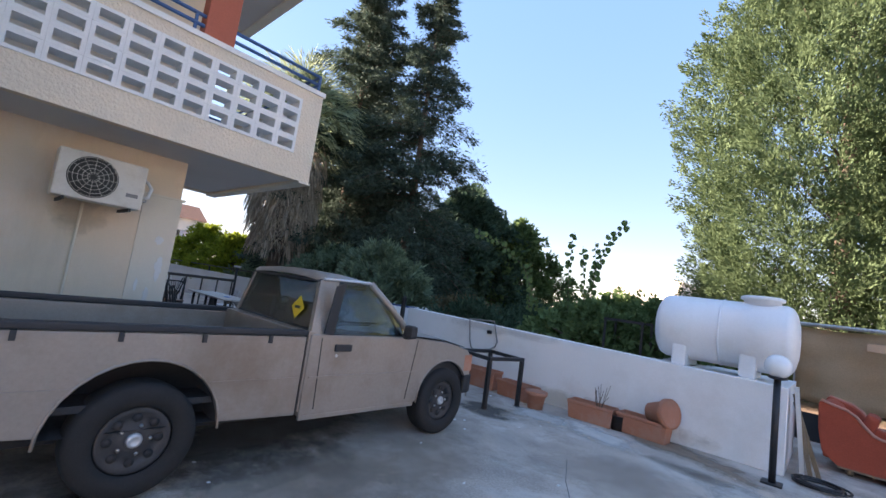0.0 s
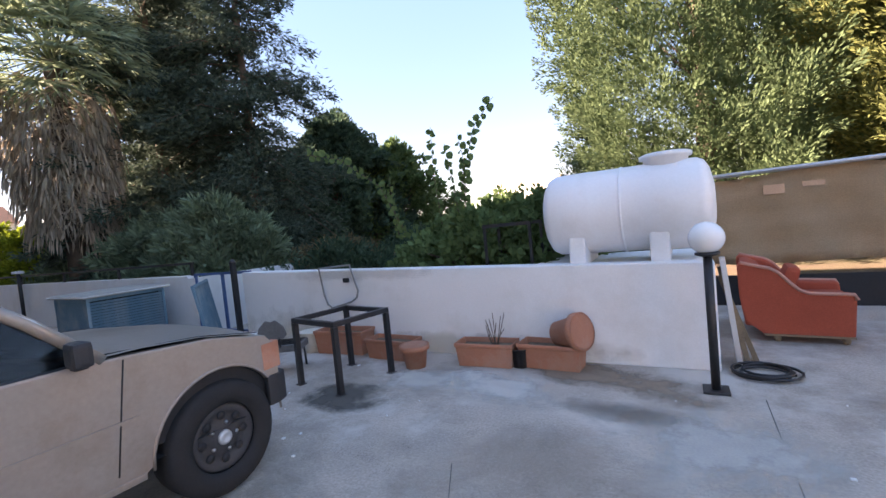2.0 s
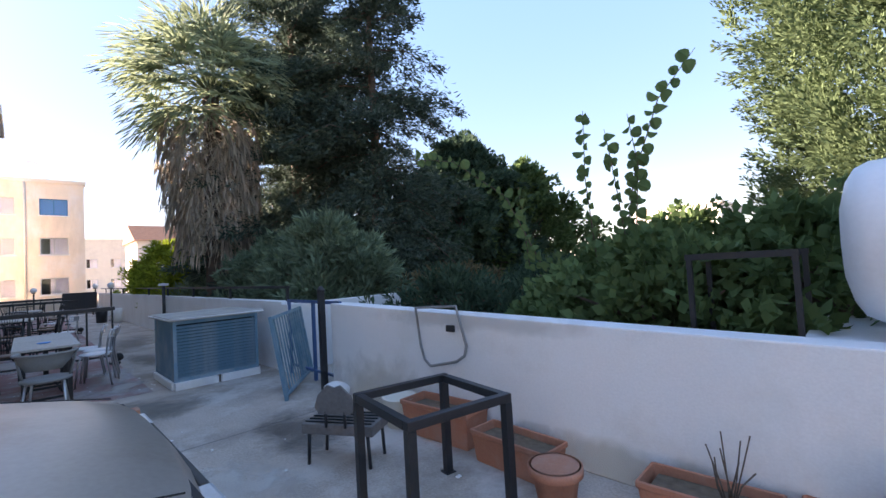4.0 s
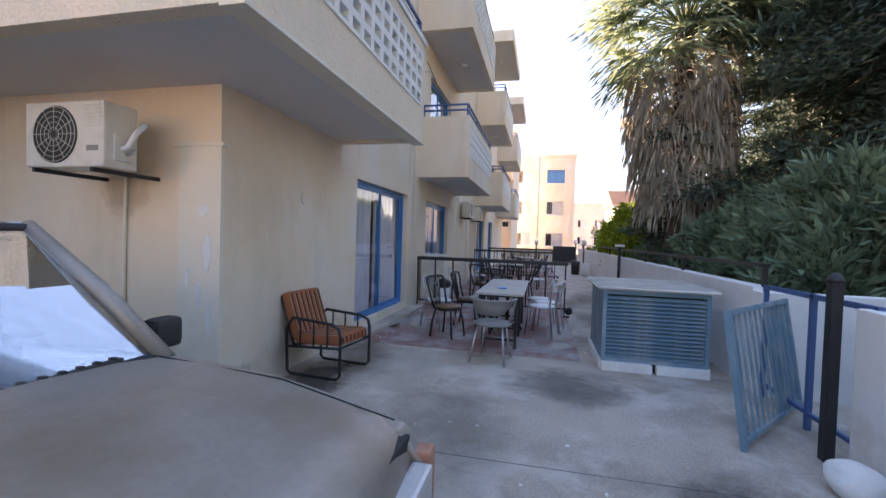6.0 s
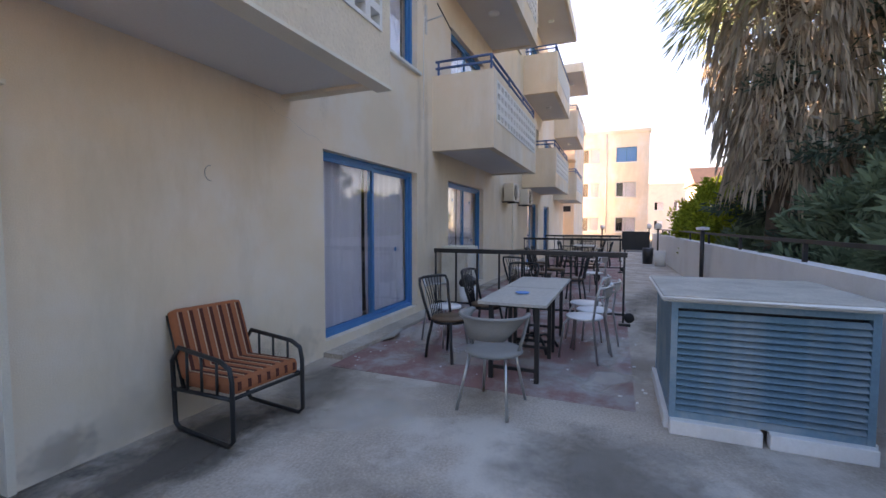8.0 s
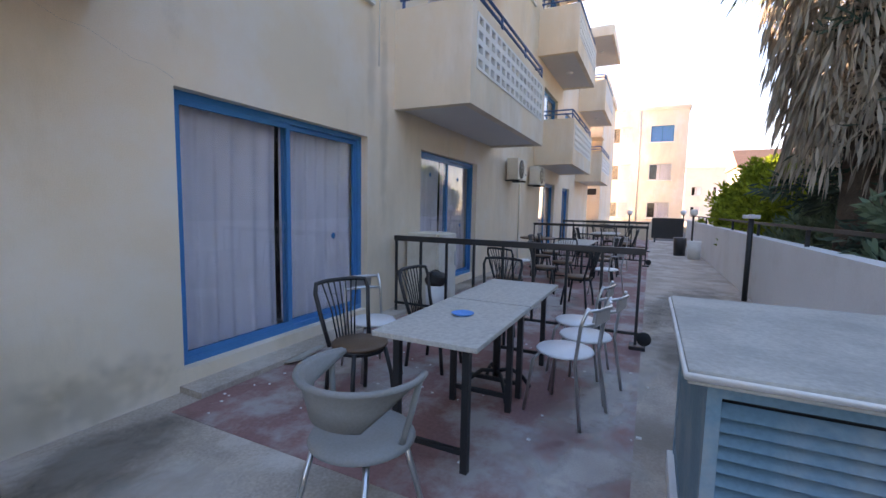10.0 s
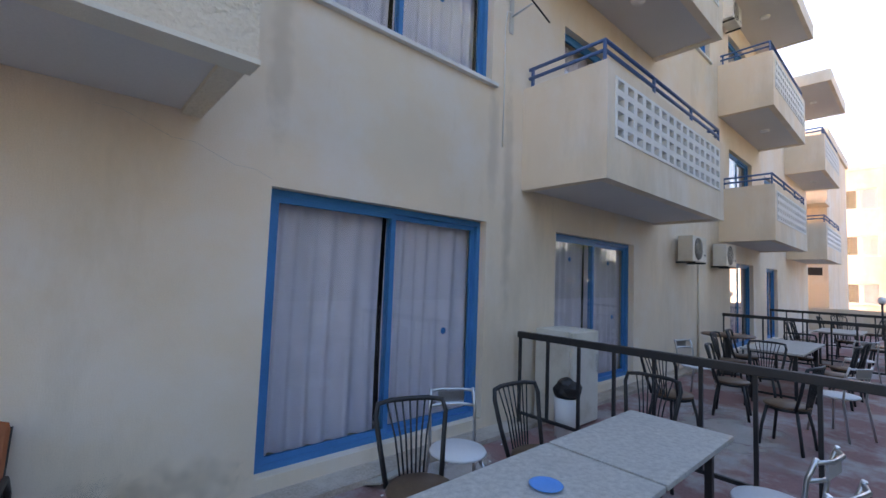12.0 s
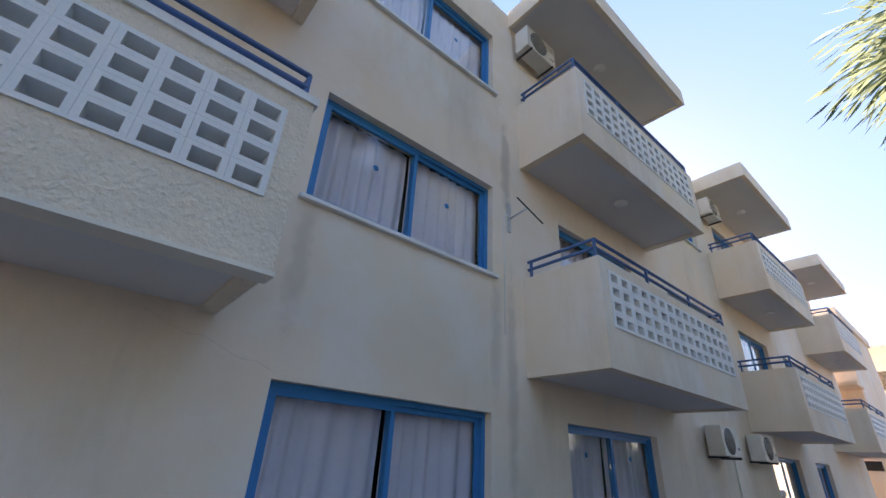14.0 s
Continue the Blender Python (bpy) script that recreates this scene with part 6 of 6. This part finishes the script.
def shoot(pts, seed, label):
    """A long shoot with round leaves in two ranks."""
    pts = [(x - 0.45 - 0.12 * seed, y + 0.5, z + 0.12 * (z > 1.5)) for x, y, z in pts]
    r = np.random.RandomState(seed)
    e = thing("leafy_shoot", label, "branch", pose(*pts[0]))
    Q = [Vector(p) - Vector(pts[0]) for p in pts]
    part("stem", tube(bm_new(), Q, 0.008, 6, 0.003), BARK, e)
    i = 0
    for a, b in zip(Q, Q[1:]):
        n = max(2, int((b - a).length / 0.06))
        for k in range(n):
            p = a.lerp(b, k / n)
            s = 1 if i % 2 else -1
            i += 1
            side = (b - a).cross(Vector((0.3, 1, 0.2))).normalized() * s
            d = (side + Vector(r.normal(size=3)) * 0.3 + Vector((0, 0, -0.3))).normalized()
            u = d.orthogonal().normalized() if r.rand() < 0.4 else (d.cross(Vector((0.2, 1, 0.1)))).normalized()
            sz = 0.056 * (0.7 + 0.5 * r.rand())
            bm = bm_new()
            ring = []
            for q in range(9):
                t = q / 9 * 2 * math.pi
                ring.append(bm.verts.new(p + d * (sz * 0.9 + sz * math.cos(t)) + u * sz * 0.95 * math.sin(t) + d.cross(u) * sz * 0.3 * math.cos(2 * t)))
            bm.faces.new(ring)
            if i < 40:
                part("leaf", bm, L_JUDAS, e)
            else:
                bm.free()
    return e


LAB = "long upright shoot with round green leaves"
shoot([(-2.9, 7.3, 1.4), (-2.75, 7.3, 2.1), (-2.45, 7.2, 2.75), (-2.1, 7.1, 3.05)], 1, LAB)
shoot([(-3.1, 7.4, 1.4), (-3.15, 7.35, 2.2), (-3.1, 7.3, 2.9)], 2, LAB)
shoot([(-2.6, 7.3, 1.4), (-2.65, 7.2, 2.1), (-2.7, 7.15, 2.6)], 3, LAB)
shoot([(-3.4, 7.2, 1.4), (-3.7, 7.0, 2.1), (-4.3, 6.8, 2.6), (-4.9, 6.7, 2.75)], 4, "arching shoot with round green leaves")
shoot([(-2.3, 7.3, 1.5), (-2.2, 7.25, 2.2), (-2.25, 7.2, 2.7)], 5, LAB)
shoot([(-3.6, 7.6, 1.4), (-3.7, 7.6, 2.3)], 6, LAB)


# ---------------------------------------------------------------- houses beyond
def house(x0, x1, y0, y1, H, openings, label, material, face="x", name="apartment_building"):
    """A block with windows on the side that looks towards the yard (x1 side)."""
    e = thing(name, label, "building", pose(x1, y0, 0))
    W = y1 - y0
    D = x1 - x0
    part("wall", holed(0, W, -0.1, H, [o[:4] for o in openings], lambda bm, a, b, c, d: bx(bm, -0.25, 0, a, b, c, d)), material, e)
    part("wall", box(-D, -0.25, 0, 0.25, -0.1, H), material, e)
    part("wall", box(-D, -0.25, W - 0.25, W, -0.1, H), material, e)
    part("wall", box(-D, -D + 0.25, 0.25, W - 0.25, -0.1, H), material, e)
    part("roof", box(-D - 0.1, 0.12, -0.12, W + 0.12, H, H + 0.25), material, e, "flat parapet roof")
    # added near-black sheet paints the shade of the rooms
    part("inside_shade", box(-1.2, -1.1, 0.25, W - 0.25, 0, H - 0.05), DARK, e)
    for a, b, c, d, kind in openings:
        w = part("window", box(-0.16, -0.12, a, b, c, c + 0.06), ALU if kind != "blue" else BLUE, e)
        fm = BLUE if kind == "blue" else ALU
        part("frame", box(-0.16, -0.12, a, b, d - 0.06, d), fm, w)
        for q in (a, (a + b) / 2 - 0.03, b - 0.06):
            part("frame", box(-0.16, -0.12, q, q + 0.06, c + 0.06, d - 0.06), fm, w)
        part("pane", box(-0.145, -0.14, a + 0.06, b - 0.06, c + 0.06, d - 0.06), GLASS, w)
        if kind == "blue":
            part("blind", box(-0.20, -0.19, a, b, c, d), BLUEPL, w, "blue window blind")
        else:
            part("curtain", box(-0.30, -0.27, a + (b - a) * 0.35, b, c, d), CURTAIN, w)
        part("sill", box(-0.05, 0.08, a - 0.08, b + 0.08, c - 0.08, c), WHITE, w)
    return e


op = []
for f, z in enumerate((0.95, 3.95, 6.9)):
    op.append((1.1, 2.6, z, z + 1.25, "plain"))
    op.append((3.9, 5.5, z, z + 1.25, "blue" if f == 2 else "plain"))
h = house(-58, -45, 0.55, 7.0, 9.35, op, "cream three-storey apartment block with flat roof", STUCCO)
part("drain_pipe", tube(bm_new(), [(0.06, 3.1, 0), (0.06, 3.1, 9.4)], 0.06, 8), STUCCO_PALE, h)
e = thing("satellite_dish", "white satellite dish on the far roof", "satellite dish", pose(-46.0, 4.0, 9.6))
part("mast", tube(bm_new(), [(0, 0, 0), (0, 0, 0.9)], 0.04, 6), ALU, e)
part("dish", lathe([(0.0001, 0), (0.3, 0.05), (0.55, 0.2), (0.53, 0.21), (0.0001, 0.02)], 20, "x", (0.05, 0, 0.95)), WHITE, e)
e = thing("satellite_dish", "small satellite dish on the far roof", "satellite dish", pose(-46.0, 2.6, 9.6))
part("mast", tube(bm_new(), [(0, 0, 0), (0, 0, 0.7)], 0.04, 6), ALU, e)
part("dish", lathe([(0.0001, 0), (0.25, 0.05), (0.4, 0.15), (0.38, 0.16), (0.0001, 0.02)], 20, "x", (0.05, 0, 0.7)), WHITE, e)
house(-100, -88, 9.5, 16.5, 8.5, [(1, 2.4, 1, 2.4, "p"), (4, 5.4, 1, 2.4, "p"), (1, 2.4, 4.2, 5.6, "p"), (4, 5.4, 4.2, 5.6, "p")], "pale two-storey house in the distance", STUCCO_PALE, name="house")
h = house(-70, -62, 13.0, 20, 6.2, [(1, 2.4, 1, 2.4, "p"), (4, 5.4, 3.6, 4.9, "p")], "pale house with an orange tiled roof", STUCCO_PALE, name="house")
part("tiled_roof", extrude([(-8.4, 6.4), (0.4, 6.4), (-4, 8.6)], 7.6, "y", -0.3), ROOFTILE, h, "orange tiled roof", m=Matrix.Identity(4))
h = house(-52, -44, 52, 64, 5.2, [(1, 2.4, 1, 2.4, "p"), (5, 6.4, 1, 2.4, "p")], "pale house seen between the trees", STUCCO_PALE, name="house")
part("tiled_roof", extrude([(-8.4, 5.4), (0.4, 5.4), (-4, 7.4)], 12.6, "y", -0.3), ROOFTILE, h, "orange tiled roof")
house(-24, -14, 60, 72, 7.0, [(1, 2.4, 1, 2.4, "p"), (5, 6.4, 4, 5.4, "p")], "pale house beyond the garden", STUCCO_PALE, name="house")

# stepped block that ends the row of balconies
e = thing("stair_block", "sunlit cream stair block beyond the terrace", "building", pose(-33.2, -4.0, 0))
part("wall", box(-7.5, 0, 0, 6.1, -0.1, 8.6), STUCCO, e)
part("parapet", box(-7.6, 0.1, -0.1, 6.2, 8.6, 9.0), STUCCO, e)
# dark panel on the uncut wall paints the shade of a vent slot
part("vent_slot_shade", box(0.0, 0.02, 4.4, 5.9, 2.35, 2.7), DARK, e)
part("canopy", box(0.0, 1.4, 4.2, 6.2, 5.4, 5.55), STUCCO, e)

# stains on the concrete, and shade painted under the truck
blotch("oil_stain_1", pose(-2.1, 1.35, 0.003), 0.16, 0.24, (0.10, 0.09, 0.08), "small dark oil stain", 0.9, 3.0)
blotch("oil_stain_2", pose(-3.4, 4.95, 0.003), 0.62, 0.42, (0.13, 0.115, 0.10), "dark damp oil stain in front of the truck", 0.85, 3.0)
GRIME_SHADE = (0.13, 0.11, 0.095)
DIRT = (0.33, 0.235, 0.17)
CHALK = (0.66, 0.61, 0.55)
# (-3.7, 1.8) is shade painted over the truck's footprint; the rest are stains
spots = ((-1.4, 6.05, 1.5, 0.42, DIRT, 0.8), (-2.7, 2.0, 0.8, 2.6, DIRT, 0.4), (-3.7, 1.8, 0.9, 2.2, GRIME_SHADE, 0.7), (-0.95, 5.3, 0.75, 0.22, GRIME_SHADE, 0.4), (-0.4, 5.0, 0.7, 0.6, CHALK, 0.6),
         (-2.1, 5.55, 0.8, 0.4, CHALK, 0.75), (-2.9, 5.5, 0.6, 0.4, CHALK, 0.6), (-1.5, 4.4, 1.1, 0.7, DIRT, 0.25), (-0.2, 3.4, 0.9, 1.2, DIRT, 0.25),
         (-6.0, 1.55, 1.0, 0.75, GRIME_SHADE, 0.7), (-5.3, 0.6, 0.9, 1.6, GRIME_SHADE, 0.7), (-6.9, 2.15, 1.0, 0.5, GRIME_SHADE, 0.75), (-5.4, 2.6, 1.4, 0.7, GRIME_SHADE, 0.6), (-6.3, 3.7, 1.1, 0.7, GRIME_SHADE, 0.25),
         (-8.1, 2.2, 0.9, 0.45, GRIME_SHADE, 0.45), (-8.0, 2.9, 0.7, 0.5, CHALK, 0.35), (-7.7, 4.6, 0.8, 0.8, GRIME_SHADE, 0.5), (-5.6, 5.5, 0.9, 0.6, GRIME_SHADE, 0.55), (-4.9, 4.6, 0.8, 0.5, CHALK, 0.5),
         (-10.3, 4.55, 1.4, 0.35, CHALK, 0.55), (-9.3, 4.6, 0.5, 0.4, CHALK, 0.6), (-10.2, 2.3, 1.3, 0.3, CHALK, 0.5), (-9.4, 3.1, 0.5, 0.4, CHALK, 0.4), (-11.5, 5.3, 1.6, 0.5, GRIME_SHADE, 0.45),
         (-14.5, 5.4, 2.4, 0.6, GRIME_SHADE, 0.4), (-13.5, 3.4, 1.5, 1.0, CHALK, 0.4))
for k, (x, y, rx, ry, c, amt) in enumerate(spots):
    blotch("ground_stain_shade_%d" % (k + 1), pose(x, y, 0.006 + 0.0004 * k, 0, 0, 17 * k % 40 - 20), rx, ry, c, "concrete floor mark: worn stain, and painted shade under the truck", amt, 2.2)
# weathering of the stucco: flaked paint at the corner, streaks below sills and ledges
STREAK, OCHRE = (0.38, 0.31, 0.23), (0.62, 0.47, 0.27)
walls = ((-6.5, 0.12, 0.26, 0.2, (0.46, 0.43, 0.40), 0.35),
         (-8.95, 3.3, 0.14, 0.9, STREAK, 0.13), (-11.35, 3.2, 0.14, 1.0, STREAK, 0.13), (-11.62, 2.6, 0.14, 1.8, STREAK, 0.16),
         (-7.6, 0.15, 1.6, 0.35, STREAK, 0.14), (-8.4, 0.2, 0.6, 0.3, OCHRE, 0.14), (-11.55, 5.6, 0.14, 1.4, STREAK, 0.22))
for k, (x, z, rx, rz, c, amt) in enumerate(walls):
    blotch("wall_stain_%d" % (k + 1), pose(x, F + 0.003 + 0.0004 * k, z, -90), rx, rz, c, "weathered patch on the stucco", amt, 3.5)
for k, (y, z, ry, rz, c, amt) in enumerate(((0.6, 0.2, 1.2, 0.4, STREAK, 0.25), (0.72, 1.78, 0.35, 0.3, STREAK, 0.3))):
    blotch("side_stain_%d" % (k + 1), pose(-6.26 + 0.0004 * k, y, z, -90, 0, -90), ry, rz, c, "weathered patch on the side wall", amt, 3.5)
for k, (x, z, rx, rz, c, amt) in enumerate(((-5.6, 0.2, 1.3, 0.45, OCHRE, 0.25), (-2.9, 0.1, 2.5, 0.2, OCHRE, 0.3), (-4.2, 0.98, 1.8, 0.12, STREAK, 0.2))):
    blotch("garden_wall_stain_%d" % (k + 1), pose(x, 6.356 - 0.0004 * k, z, 90), rx, rz, c, "stained whitewash on the garden wall", amt, 3.5)
for k, line in enumerate((((-0.62, 2.0), (-1.1, 2.85), (-1.66, 3.78), (-1.9, 4.3)), ((-0.16, 2.4), (-0.13, 4.0), (-0.10, 5.8)), ((-6.0, 1.75), (-6.03, 3.6), (-6.05, 5.9)))):
    structure("floor_crack_%d" % (k + 1), tube(bm_new(), [(x, y, 0.0) for x, y in line], 0.0035, 5), DARKSTAIN, "thin dark joint in the concrete", "crack")
rng = random.Random(9)
e = thing("litter", "scattered pale paint chips and dry leaves on the floor", "litter")
e["kind"] = "stuff"
bm = bm_new()
for k in range(160):
    x, y = (rng.uniform(-11.5, -8.7), rng.uniform(1.9, 4.9)) if k < 90 else (rng.uniform(-7, 1), rng.uniform(1, 6))
    s = rng.uniform(0.008, 0.025)
    bx(bm, x, x + s, y, y + s * rng.uniform(0.5, 1.5), 0.0, 0.008)
part("chips", bm, WHITE, e)

# bared pale plaster where the corner's paint has come off
rng = random.Random(21)
for k, (y, z, ry, rz) in enumerate(((1.60, 1.28, 0.045, 0.17), (1.52, 0.92, 0.03, 0.12), (1.62, 0.72, 0.03, 0.14), (1.55, 1.62, 0.05, 0.06), (1.40, 1.05, 0.02, 0.08))):
    out = [(y + ry * math.cos(a * math.pi / 10) * rng.uniform(0.6, 1.1), z + rz * math.sin(a * math.pi / 10) * rng.uniform(0.75, 1.1)) for a in range(20)]
    structure("bare_plaster_%d" % (k + 1), extrude(out, 0.005, "x", -6.262), WHITE, "bare white plaster where paint has flaked", "wall patch")

# hairline crack and small marks on the facade beside the door
structure("wall_crack", tube(bm_new(), [(-8.94 + 0.13 * k, F, 2.32 + 0.035 * k + 0.02 * math.sin(k * 2.1)) for k in range(9)], 0.001, 5), STONE, "hairline crack in the stucco", "crack")
structure("wall_mark", tube(bm_new(), [(-7.55 + 0.055 * math.cos(a * 0.4), F + 0.001, 1.85 + 0.06 * math.sin(a * 0.4)) for a in range(-4, 5)], 0.004, 5), STONE, "curved scrape in the stucco", "scrape")
